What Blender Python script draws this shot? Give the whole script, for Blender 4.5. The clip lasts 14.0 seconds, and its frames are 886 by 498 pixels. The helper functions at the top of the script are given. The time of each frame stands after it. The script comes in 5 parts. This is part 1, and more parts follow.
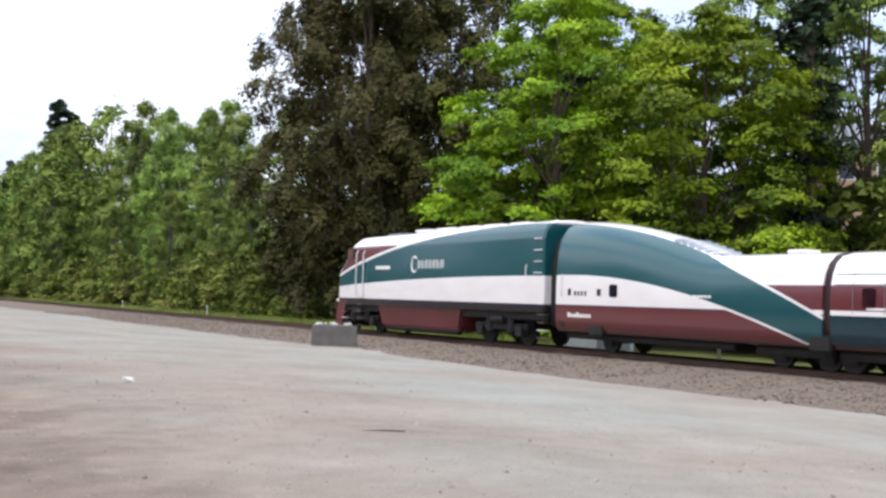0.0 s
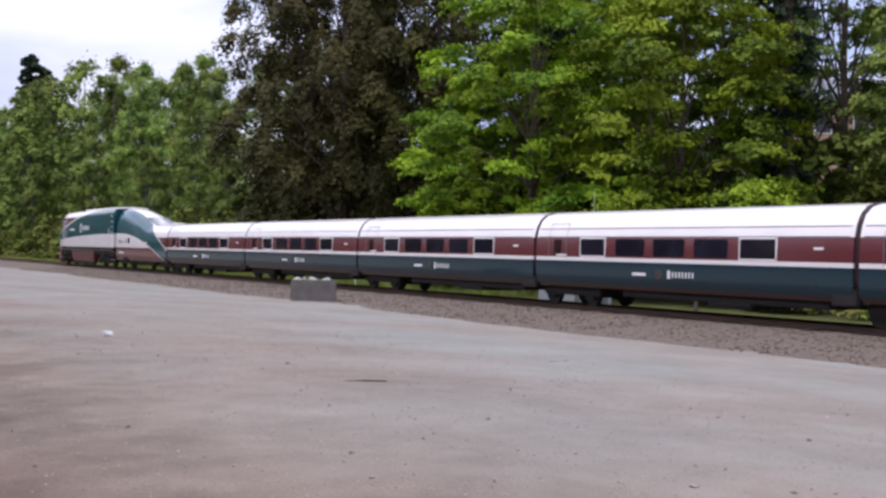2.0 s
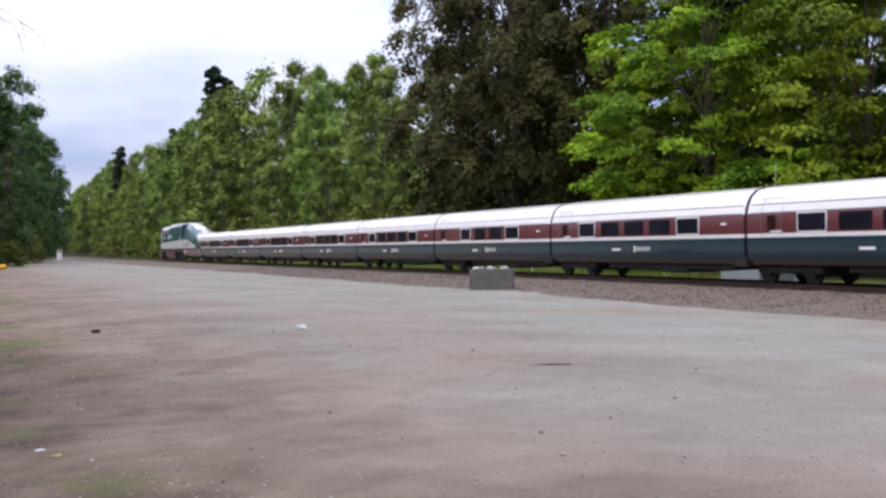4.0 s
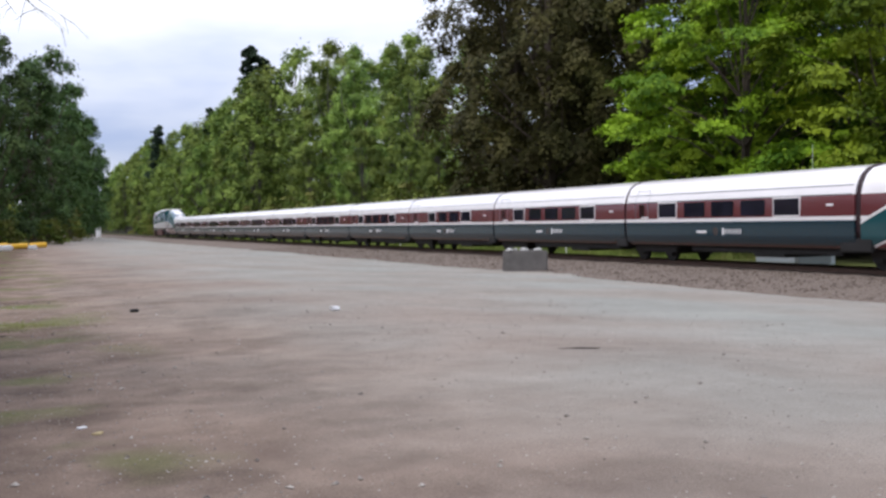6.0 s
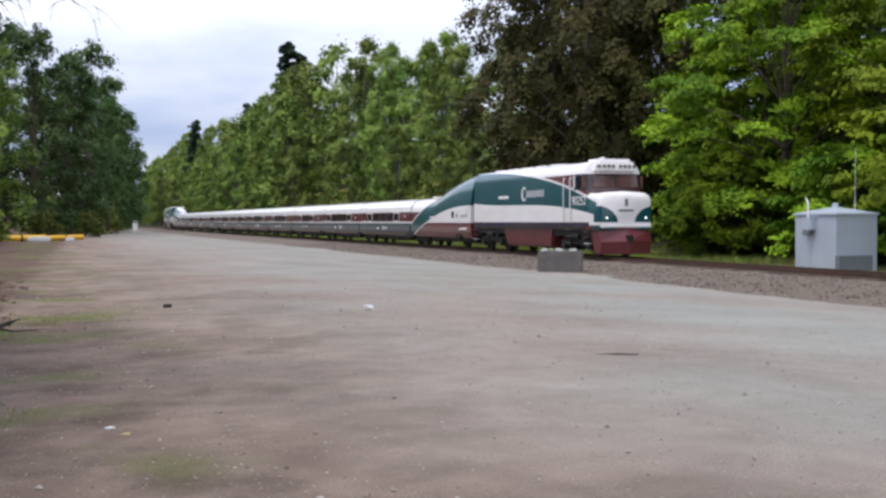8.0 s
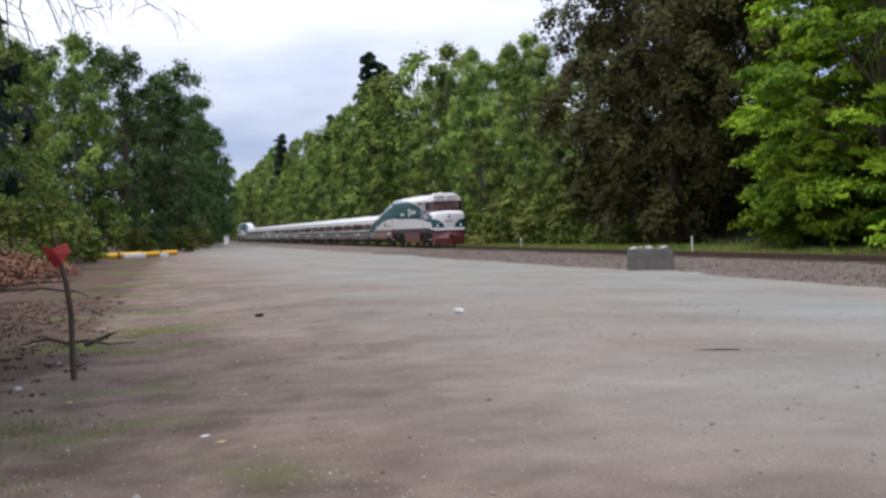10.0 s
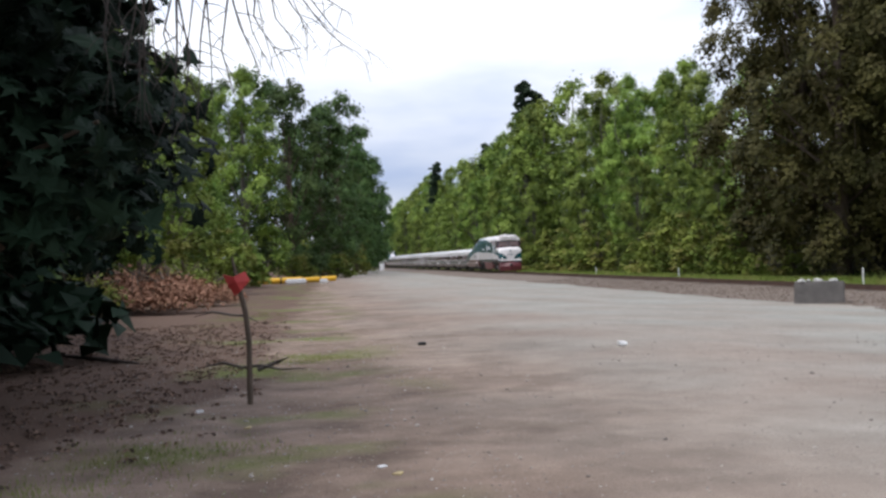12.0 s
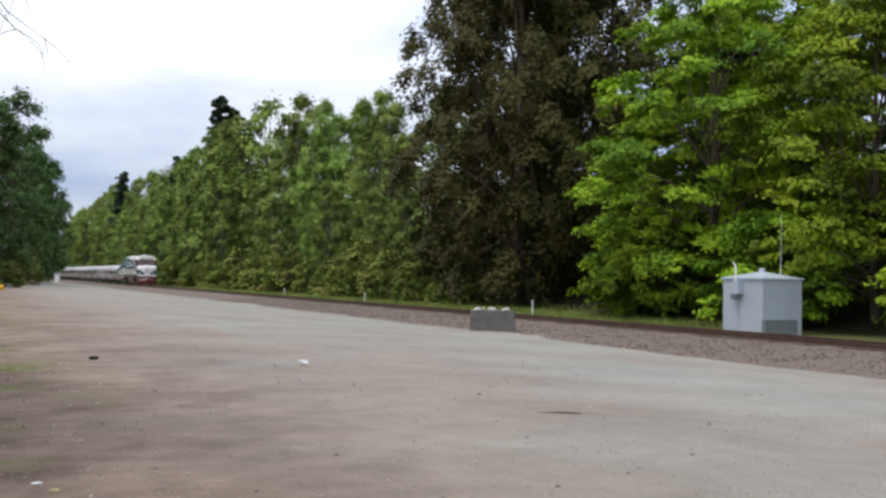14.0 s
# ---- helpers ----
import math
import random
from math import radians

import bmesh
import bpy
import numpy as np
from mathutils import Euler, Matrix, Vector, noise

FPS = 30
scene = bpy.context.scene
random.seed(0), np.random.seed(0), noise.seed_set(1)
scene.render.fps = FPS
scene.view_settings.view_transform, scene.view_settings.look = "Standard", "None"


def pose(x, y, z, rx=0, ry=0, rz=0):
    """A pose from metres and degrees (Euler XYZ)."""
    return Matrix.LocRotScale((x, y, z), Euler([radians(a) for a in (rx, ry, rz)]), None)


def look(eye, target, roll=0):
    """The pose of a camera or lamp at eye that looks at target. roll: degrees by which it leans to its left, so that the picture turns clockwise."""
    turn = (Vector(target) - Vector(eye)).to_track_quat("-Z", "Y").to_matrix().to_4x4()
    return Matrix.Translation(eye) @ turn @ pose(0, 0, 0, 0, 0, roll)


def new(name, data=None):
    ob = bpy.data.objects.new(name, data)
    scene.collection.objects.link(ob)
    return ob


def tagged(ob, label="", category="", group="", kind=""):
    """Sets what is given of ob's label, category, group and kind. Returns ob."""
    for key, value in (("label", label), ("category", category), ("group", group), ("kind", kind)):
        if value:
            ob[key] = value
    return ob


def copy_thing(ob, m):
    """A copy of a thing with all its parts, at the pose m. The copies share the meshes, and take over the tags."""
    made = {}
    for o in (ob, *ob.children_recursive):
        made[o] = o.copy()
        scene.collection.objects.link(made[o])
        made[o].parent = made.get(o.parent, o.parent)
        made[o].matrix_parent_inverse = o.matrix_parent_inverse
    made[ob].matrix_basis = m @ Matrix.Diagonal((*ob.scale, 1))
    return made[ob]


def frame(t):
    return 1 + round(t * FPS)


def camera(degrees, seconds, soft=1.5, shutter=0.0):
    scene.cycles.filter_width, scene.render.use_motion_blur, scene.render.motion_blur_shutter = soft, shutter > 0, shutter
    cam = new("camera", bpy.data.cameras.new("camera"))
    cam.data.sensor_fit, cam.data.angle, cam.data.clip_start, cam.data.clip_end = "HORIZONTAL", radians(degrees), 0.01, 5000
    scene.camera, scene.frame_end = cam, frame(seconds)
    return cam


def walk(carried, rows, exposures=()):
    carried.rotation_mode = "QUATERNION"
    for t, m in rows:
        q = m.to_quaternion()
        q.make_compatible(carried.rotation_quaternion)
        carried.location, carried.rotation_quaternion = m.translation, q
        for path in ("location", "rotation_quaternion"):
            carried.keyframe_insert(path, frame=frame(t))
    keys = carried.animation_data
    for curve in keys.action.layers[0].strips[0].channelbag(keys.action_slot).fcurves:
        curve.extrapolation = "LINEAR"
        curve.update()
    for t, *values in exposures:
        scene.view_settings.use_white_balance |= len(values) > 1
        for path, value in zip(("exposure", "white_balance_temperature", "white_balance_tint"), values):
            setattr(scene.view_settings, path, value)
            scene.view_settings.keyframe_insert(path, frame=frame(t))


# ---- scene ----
cam = camera(45.75, 14.0, soft=2.7)
PATH = [
    (0.0, pose(0.135, 0.028, 1.585, 92.59, -1.53, -32.54)),
    (0.5, pose(0.017, -0.087, 1.578, 91.96, -0.34, -25.03)),
    (1.0, pose(-0.002, -0.052, 1.502, 91.15, -0.60, -25.20)),
    (1.5, pose(0.012, 0.003, 1.493, 90.83, -1.58, -28.80)),
    (2.0, pose(0.113, 0.046, 1.520, 90.22, -1.26, -33.74)),
    (2.5, pose(0.125, 0.041, 1.526, 90.72, -1.53, -36.18)),
    (3.0, pose(0.263, -0.018, 1.487, 90.10, -0.80, -34.05)),
    (3.5, pose(-0.018, -0.086, 1.548, 89.74, 0.90, -25.49)),
    (4.0, pose(-0.046, -0.152, 1.511, 89.56, 1.44, -24.21)),
    (6.5, pose(-0.096, -0.342, 1.573, 88.38, 1.10, -22.11)),
    (7.0, pose(-0.125, -0.189, 1.522, 89.84, -0.55, -24.75)),
    (7.5, pose(-0.122, -0.269, 1.565, 89.00, 1.17, -24.17)),
    (8.0, pose(-0.012, -0.082, 1.592, 88.42, 0.21, -20.46)),
    (8.5, pose(0.051, 0.095, 1.566, 87.47, -0.14, -18.53)),
    (11.0, pose(-0.072, 0.126, 1.531, 90.46, 3.21, -14.54)),
    (11.5, pose(-0.168, 0.198, 1.588, 91.07, 2.45, -13.11)),
    (12.0, pose(-0.156, 0.177, 1.590, 90.59, 1.81, -7.50)),
    (12.5, pose(-0.315, 0.202, 1.566, 90.69, 1.77, -2.97)),
    (13.0, pose(-0.405, 0.213, 1.523, 90.88, 1.57, -3.03)),
    (13.5, pose(-0.368, 0.222, 1.587, 91.95, 1.99, -19.15)),
    (14.0, pose(-0.101, 0.140, 1.536, 91.65, -0.96, -24.32)),
]
EXPOSURES = [
    (0.0, 0.36, 6450, 10), (0.5, -0.02, 6350, 12), (1.5, -0.06, 6250, 17), (2.5, -0.12, 6200, 21), (3.0, -0.12, 6200, 20), (4.0, -0.05, 6250, 15), (6.5, -0.06, 6300, 12),
    (8.5, -0.04, 6300, 11), (11.0, -0.20, 6300, 11), (12.5, 0.04, 6500, 9), (13.5, -0.14, 6500, 8), (14.0, -0.08, 6500, 8),
]
walk(cam, PATH, EXPOSURES)

# ---- light: overcast day, soft high sun from beyond the wooded side of the lot ----
SUN_EL, SUN_AZ = radians(70), radians(262)
world = bpy.data.worlds.new("overcast_sky")
scene.world = world
world.use_nodes = True
wn, wl = world.node_tree.nodes, world.node_tree.links
wbg = wn["Background"]
wsky = wn.new("ShaderNodeTexSky")
wsky.sky_type, wsky.sun_disc = "NISHITA", False
wsky.sun_elevation, wsky.sun_rotation = SUN_EL, SUN_AZ
wgain = wn.new("ShaderNodeVectorMath"); wgain.operation = "SCALE"; wgain.inputs["Scale"].default_value = 0.11
wl.new(wsky.outputs[0], wgain.inputs[0])
wco = wn.new("ShaderNodeTexCoord")
wmap = wn.new("ShaderNodeMapping"); wmap.inputs["Scale"].default_value = (1.6, 1.6, 5.5)
wl.new(wco.outputs["Generated"], wmap.inputs[0])
wno = wn.new("ShaderNodeTexNoise"); wno.inputs["Scale"].default_value = 1.5; wno.inputs["Detail"].default_value = 5.0
wl.new(wmap.outputs[0], wno.inputs["Vector"])
wramp = wn.new("ShaderNodeValToRGB")
wramp.color_ramp.elements[0].position, wramp.color_ramp.elements[0].color = 0.36, (0.52, 0.62, 0.88, 1)
wramp.color_ramp.elements[1].position, wramp.color_ramp.elements[1].color = 0.60, (1.05, 1.07, 1.14, 1)
wl.new(wno.outputs[0], wramp.inputs[0])
# the cloud deck is brighter towards the zenith
wsep = wn.new("ShaderNodeSeparateXYZ"); wl.new(wco.outputs["Generated"], wsep.inputs[0])
wup = wn.new("ShaderNodeMapRange"); wl.new(wsep.outputs[2], wup.inputs[0])
for k, v in (("From Min", 0.02), ("From Max", 0.30), ("To Min", 0.96), ("To Max", 1.6)):
    wup.inputs[k].default_value = v
wcl = wn.new("ShaderNodeVectorMath"); wcl.operation = "SCALE"
wl.new(wramp.outputs[0], wcl.inputs[0]); wl.new(wup.outputs[0], wcl.inputs["Scale"])
wmix = wn.new("ShaderNodeMix"); wmix.data_type = "RGBA"; wmix.inputs[0].default_value = 0.88
wl.new(wgain.outputs[0], wmix.inputs[6]); wl.new(wcl.outputs[0], wmix.inputs[7])
wl.new(wmix.outputs[2], wbg.inputs[0])
wbg.inputs[1].default_value = 0.9

sun_data = bpy.data.lights.new("sun", "SUN")
sun_data.energy, sun_data.angle, sun_data.color = 2.3, radians(22), (1.0, 0.96, 0.9)
sun = new("sun", sun_data)
sun.matrix_world = look((0, 0, 60), (math.sin(SUN_AZ) * -60 * math.cos(SUN_EL), math.cos(SUN_AZ) * -60 * math.cos(SUN_EL), 60 - 60 * math.sin(SUN_EL)))

# ---- node helpers ----


class Mat:
    """A node material with short calls for its arithmetic."""

    def __init__(self, name, rough=0.6, metal=0.0):
        self.m = bpy.data.materials.new(name)
        self.m.use_nodes = True
        self.t = self.m.node_tree
        self.b = self.t.nodes["Principled BSDF"]
        self.b.inputs["Roughness"].default_value, self.b.inputs["Metallic"].default_value = rough, metal

    def node(self, kind, **links):
        n = self.t.nodes.new(kind)
        return n

    def put(self, sock, v):
        if hasattr(v, "is_output"):
            self.t.links.new(v, sock)
        else:
            sock.default_value = v

    def math(self, op, a, b=0.0, clamp=False):
        n = self.node("ShaderNodeMath")
        n.operation, n.use_clamp = op, clamp
        self.put(n.inputs[0], a)
        self.put(n.inputs[1], b)
        return n.outputs[0]

    def mix(self, f, a, b):
        n = self.node("ShaderNodeMix")
        n.data_type = "RGBA"
        self.put(n.inputs[0], f)
        self.put(n.inputs[6], a if hasattr(a, "is_output") else (*a, 1)[:4])
        self.put(n.inputs[7], b if hasattr(b, "is_output") else (*b, 1)[:4])
        return n.outputs[2]

    def coord(self):
        return self.node("ShaderNodeTexCoord").outputs["Object"]

    def xyz(self, v=None):
        n = self.node("ShaderNodeSeparateXYZ")
        self.t.links.new(v or self.coord(), n.inputs[0])
        return n.outputs

    def noise(self, scale, detail=4.0, v=None, stretch=None):
        n = self.node("ShaderNodeTexNoise")
        n.inputs["Scale"].default_value, n.inputs["Detail"].default_value = scale, detail
        v = v or self.coord()
        if stretch:
            mp = self.node("ShaderNodeMapping")
            mp.inputs["Scale"].default_value = stretch
            self.t.links.new(v, mp.inputs[0])
            v = mp.outputs[0]
        self.t.links.new(v, n.inputs["Vector"])
        return n.outputs[0]

    def ramp(self, f, lo, hi):
        n = self.node("ShaderNodeMapRange")
        self.put(n.inputs[0], f)
        n.inputs[1].default_value, n.inputs[2].default_value = lo, hi
        return n.outputs[0]

    def bump(self, h, strength=0.3, dist=0.02):
        n = self.node("ShaderNodeBump")
        n.inputs["Strength"].default_value, n.inputs["Distance"].default_value = strength, dist
        self.t.links.new(h, n.inputs["Height"])
        self.t.links.new(n.outputs[0], self.b.inputs["Normal"])

    def colour(self, c):
        self.put(self.b.inputs["Base Color"], c if hasattr(c, "is_output") else (*c, 1)[:4])
        return self.m

    def poly(self, y, coef):
        """coef[0] + coef[1] y + coef[2] y^2 ..."""
        acc = coef[-1]
        for c in reversed(coef[:-1]):
            acc = self.math("ADD", self.math("MULTIPLY", acc, y), c)
        return acc


def plain(name, col, rough=0.6, metal=0.0, vary=0.25, scale=3.0, bump=0.0):
    """A painted, metal or stone surface with stains and grain."""
    k = Mat(name, rough, metal)
    a = k.ramp(k.noise(scale, 5.0), 0.3, 0.7)
    b = k.noise(scale * 14, 3.0)
    f = k.math("ADD", k.math("MULTIPLY", a, 0.6), k.math("MULTIPLY", b, 0.4))
    dark = [c * (1 - vary) for c in col]
    light = [min(1, c * (1 + vary * 0.6)) for c in col]
    if bump:
        k.bump(b, bump, 0.02)
    return k.colour(k.mix(f, dark, light))


GREEN_P, WHITE_P, MAROON_P, BLACK_P = (0.005, 0.072, 0.085), (0.91, 0.87, 0.86), (0.14, 0.030, 0.034), (0.012, 0.012, 0.015)
paint_green = plain("teal_green_paint", GREEN_P, 0.25, 0, 0.25, 0.8)
paint_white = plain("white_paint", WHITE_P, 0.35, 0, 0.12, 0.8)
paint_maroon = plain("maroon_paint", MAROON_P, 0.35, 0, 0.3, 0.8)
black_steel = plain("grimy_black_steel", (0.022, 0.02, 0.02), 0.6, 0.2, 0.5, 2.5)
bellows_mat = plain("dark_maroon_bellows", (0.028, 0.009, 0.012), 0.6, 0, 0.4, 6)
steel = plain("worn_steel", (0.28, 0.24, 0.21), 0.4, 0.8, 0.4, 2)
chrome = plain("bright_handrail_steel", (0.75, 0.75, 0.75), 0.35, 0.3, 0.1, 2)
rust_rail = plain("rusty_rail_steel", (0.12, 0.07, 0.05), 0.65, 0.3, 0.4, 2)
tie_wood = plain("weathered_tie_wood", (0.11, 0.085, 0.07), 0.9, 0, 0.4, 3, 0.4)
concrete = plain("weathered_concrete", (0.15, 0.138, 0.128), 0.9, 0, 0.35, 2.2, 0.5)
galvanised = plain("pale_galvanised_metal", (0.50, 0.55, 0.62), 0.45, 0.25, 0.12, 0.9)
grey_box = plain("grey_enclosure", (0.20, 0.22, 0.24), 0.6, 0.2, 0.2, 2)
bark = plain("rough_brown_bark", (0.10, 0.075, 0.055), 0.95, 0, 0.5, 2.0, 0.8)
pale_bark = plain("pale_grey_bark", (0.13, 0.115, 0.10), 0.95, 0, 0.4, 2.0, 0.6)
yellow_paint = plain("yellow_paint", (0.75, 0.42, 0.02), 0.5, 0, 0.2, 1)
red_cloth = plain("red_flagging", (0.40, 0.035, 0.03), 0.7, 0, 0.3, 6)
dead_fern = plain("dead_brown_bracken", (0.36, 0.19, 0.12), 0.9, 0, 0.5, 3)
twig_mat = plain("dark_twig_bark", (0.05, 0.04, 0.035), 0.9, 0, 0.4, 8)
crest_mat = plain("brown_crest", (0.06, 0.045, 0.04), 0.5)
litter_white = plain("white_litter", (0.8, 0.8, 0.8), 0.6, 0, 0.1, 4)
dead_leaf_mat = plain("fallen_leaf", (0.45, 0.36, 0.18), 0.8, 0, 0.5, 3)
lens_glow = Mat("headlight_glow")
lens_glow.b.inputs["Emission Color"].default_value = (1, 0.97, 0.9, 1)
lens_glow.b.inputs["Emission Strength"].default_value = 1.6
headlight = lens_glow.colour((0.9, 0.9, 0.9))


def glass_dark(name, col):
    k = Mat(name, 0.08)
    k.b.inputs["Specular IOR Level"].default_value = 0.6
    n = k.ramp(k.noise(1.3, 2.0), 0.35, 0.7)
    return k.colour(k.mix(n, [c * 0.5 for c in col], col))


window_glass = glass_dark("tinted_window_glass", (0.02, 0.018, 0.035))
dull_pane = glass_dark("maroon_tinted_door_glass", (0.050, 0.018, 0.024))
cab_glass = glass_dark("brown_tinted_windscreen", (0.20, 0.11, 0.09))


def foliage(name, lo, hi, brown=None, trans=0.25, sheen=0.15):
    """Leaves: colour varies a little from leaf to leaf, more from bough to bough and tree to tree."""
    k = Mat(name, 0.65)
    k.b.inputs["Specular IOR Level"].default_value = sheen
    isl = k.node("ShaderNodeNewGeometry").outputs["Random Per Island"]
    big = k.ramp(k.noise(0.35, 2.5), 0.39, 0.62)
    f = k.math("ADD", k.math("MULTIPLY", isl, 0.32), k.math("MULTIPLY", big, 0.68))
    c = k.mix(f, lo, hi)
    if brown:
        c = k.mix(k.math("MULTIPLY", k.ramp(k.noise(0.6, 2.0), 0.50, 0.70), 0.8), c, brown)
    obj = k.node("ShaderNodeObjectInfo").outputs["Random"]
    hsv = k.node("ShaderNodeHueSaturation")
    k.put(hsv.inputs["Hue"], k.math("ADD", k.math("MULTIPLY", obj, 0.028), 0.488))
    k.put(hsv.inputs["Value"], k.math("ADD", k.math("MULTIPLY", obj, 0.52), 0.74))
    k.put(hsv.inputs["Color"], c)
    k.colour(hsv.outputs[0])
    tr = k.node("ShaderNodeBsdfTranslucent")
    k.put(tr.inputs[0], hsv.outputs[0])
    mx = k.node("ShaderNodeMixShader")
    mx.inputs[0].default_value = trans
    k.t.links.new(k.b.outputs[0], mx.inputs[1])
    k.t.links.new(tr.outputs[0], mx.inputs[2])
    k.t.links.new(mx.outputs[0], k.t.nodes["Material Output"].inputs["Surface"])
    return k.m


leaf_maple = foliage("bright_maple_leaves", (0.045, 0.100, 0.007), (0.34, 0.47, 0.026), None, 0.14)
leaf_alder = foliage("mid_green_alder_leaves", (0.042, 0.085, 0.014), (0.32, 0.41, 0.085), None, 0.12)
leaf_olive = foliage("olive_brown_foliage", (0.040, 0.044, 0.010), (0.108, 0.102, 0.027), (0.086, 0.072, 0.024), 0.10)
# a darker leaf green that carries the shade on the lot's wooded side
leaf_shade_toned = foliage("shade_toned_green_leaves", (0.028, 0.062, 0.016), (0.105, 0.165, 0.046), None, 0.12)
leaf_dark = foliage("dark_conifer_needles", (0.024, 0.042, 0.026), (0.060, 0.090, 0.052))
leaf_bush = foliage("yellow_green_shrub_leaves", (0.055, 0.085, 0.013), (0.27, 0.31, 0.06), (0.20, 0.16, 0.055), 0.15)
# near-black on purpose: the deep shade is put into this leaf colour
leaf_near = foliage("shade_darkened_leaves", (0.002, 0.006, 0.003), (0.018, 0.038, 0.021), None, 0.02, 0.10)
grass_mat = foliage("verge_grass", (0.09, 0.14, 0.02), (0.26, 0.30, 0.075), (0.24, 0.20, 0.08))

# ---- mesh helpers ----


def mesh_of(name, verts, faces, mats, idx=None, smooth=False):
    me = bpy.data.meshes.new(name)
    me.from_pydata([tuple(v) for v in verts], [], [tuple(f) for f in faces])
    for m in (mats if isinstance(mats, (list, tuple)) else [mats]):
        me.materials.append(m)
    if idx is not None:
        me.polygons.foreach_set("material_index", idx)
    if smooth:
        me.polygons.foreach_set("use_smooth", [True] * len(me.polygons))
    me.update()
    return me


def part(name, bm, material, parent, label="", at=None):
    """One mesh object from a bmesh or a mesh, under a thing or a part."""
    if isinstance(bm, bpy.types.Mesh):
        me = bm
    else:
        bmesh.ops.recalc_face_normals(bm, faces=bm.faces)
        me = bpy.data.meshes.new(name)
        bm.to_mesh(me)
        bm.free()
        me.materials.append(material)
    ob = new(name, me)
    ob.parent = parent
    if at is not None:
        ob.matrix_basis = at
    return tagged(ob, label) if label else ob


def thing(name, label, category, m=None, group="", kind=""):
    ob = new(name)
    if m is not None:
        ob.matrix_world = m
    return tagged(ob, label, category, group, kind)


def box(x0, x1, y0, y1, z0, z1, bevel=0.0, bm=None):
    own = bmesh.new()
    bmesh.ops.create_cube(own, size=1.0)
    for v in own.verts:
        v.co = Vector(((x0 + x1) / 2 + v.co.x * (x1 - x0), (y0 + y1) / 2 + v.co.y * (y1 - y0), (z0 + z1) / 2 + v.co.z * (z1 - z0)))
    if bevel:
        bmesh.ops.bevel(own, geom=own.edges[:], offset=bevel, segments=2, affect="EDGES")
    if bm is None:
        return own
    me = bpy.data.meshes.new("tmp")
    own.to_mesh(me)
    own.free()
    bm.from_mesh(me)
    bpy.data.meshes.remove(me)
    return bm


def tube(points, radii, sides=8, bm=None):
    """A tapered tube along points."""
    bm = bm or bmesh.new()
    rings = []
    pts = [Vector(p) for p in points]
    for i, p in enumerate(pts):
        d = (pts[min(i + 1, len(pts) - 1)] - pts[max(i - 1, 0)]).normalized()
        a = d.orthogonal().normalized()
        b = d.cross(a)
        rings.append([bm.verts.new(p + (a * math.cos(2 * math.pi * k / sides) + b * math.sin(2 * math.pi * k / sides)) * radii[i]) for k in range(sides)])
    for r0, r1 in zip(rings, rings[1:]):
        for k in range(sides):
            bm.faces.new((r0[k], r0[(k + 1) % sides], r1[(k + 1) % sides], r1[k]))
    bm.faces.new(rings[0][::-1])
    bm.faces.new(rings[-1])
    return bm


def disc(x0, x1, y, z, r, seg=20, bm=None):
    """A wheel-like cylinder whose axle runs along x, with a raised hub."""
    return tube([(x0, y, z), (x0 + (x1 - x0) * 0.25, y, z), (x1, y, z)], [r * 1.05, r, r], seg, bm)


# ---- plan: the track runs along y; x is the distance across from the camera ----
TRACK_X, RAIL_Z, SIDE = 25.4, -0.20, 23.92
TOE_X, TOE_Z = 18.4, -0.56


def ground_z(x, y):
    """The lot falls gently towards the ballast; a wooded slope climbs beyond the track."""
    if x < 6:
        z = 0.0
    elif x < TOE_X:
        z = TOE_Z * (x - 6) / (TOE_X - 6)
    elif x < 36:
        z = TOE_Z
    else:
        z = TOE_Z + (x - 36) * 0.24 if x < 120 else TOE_Z + 84 * 0.24
    if x < -9:
        z += min(6.0, (-9 - x) * 0.12)
    return z + 0.025 * noise.noise((x * 0.35, y * 0.35, 0)) + 0.05 * noise.noise((x * 0.08, y * 0.08, 3))


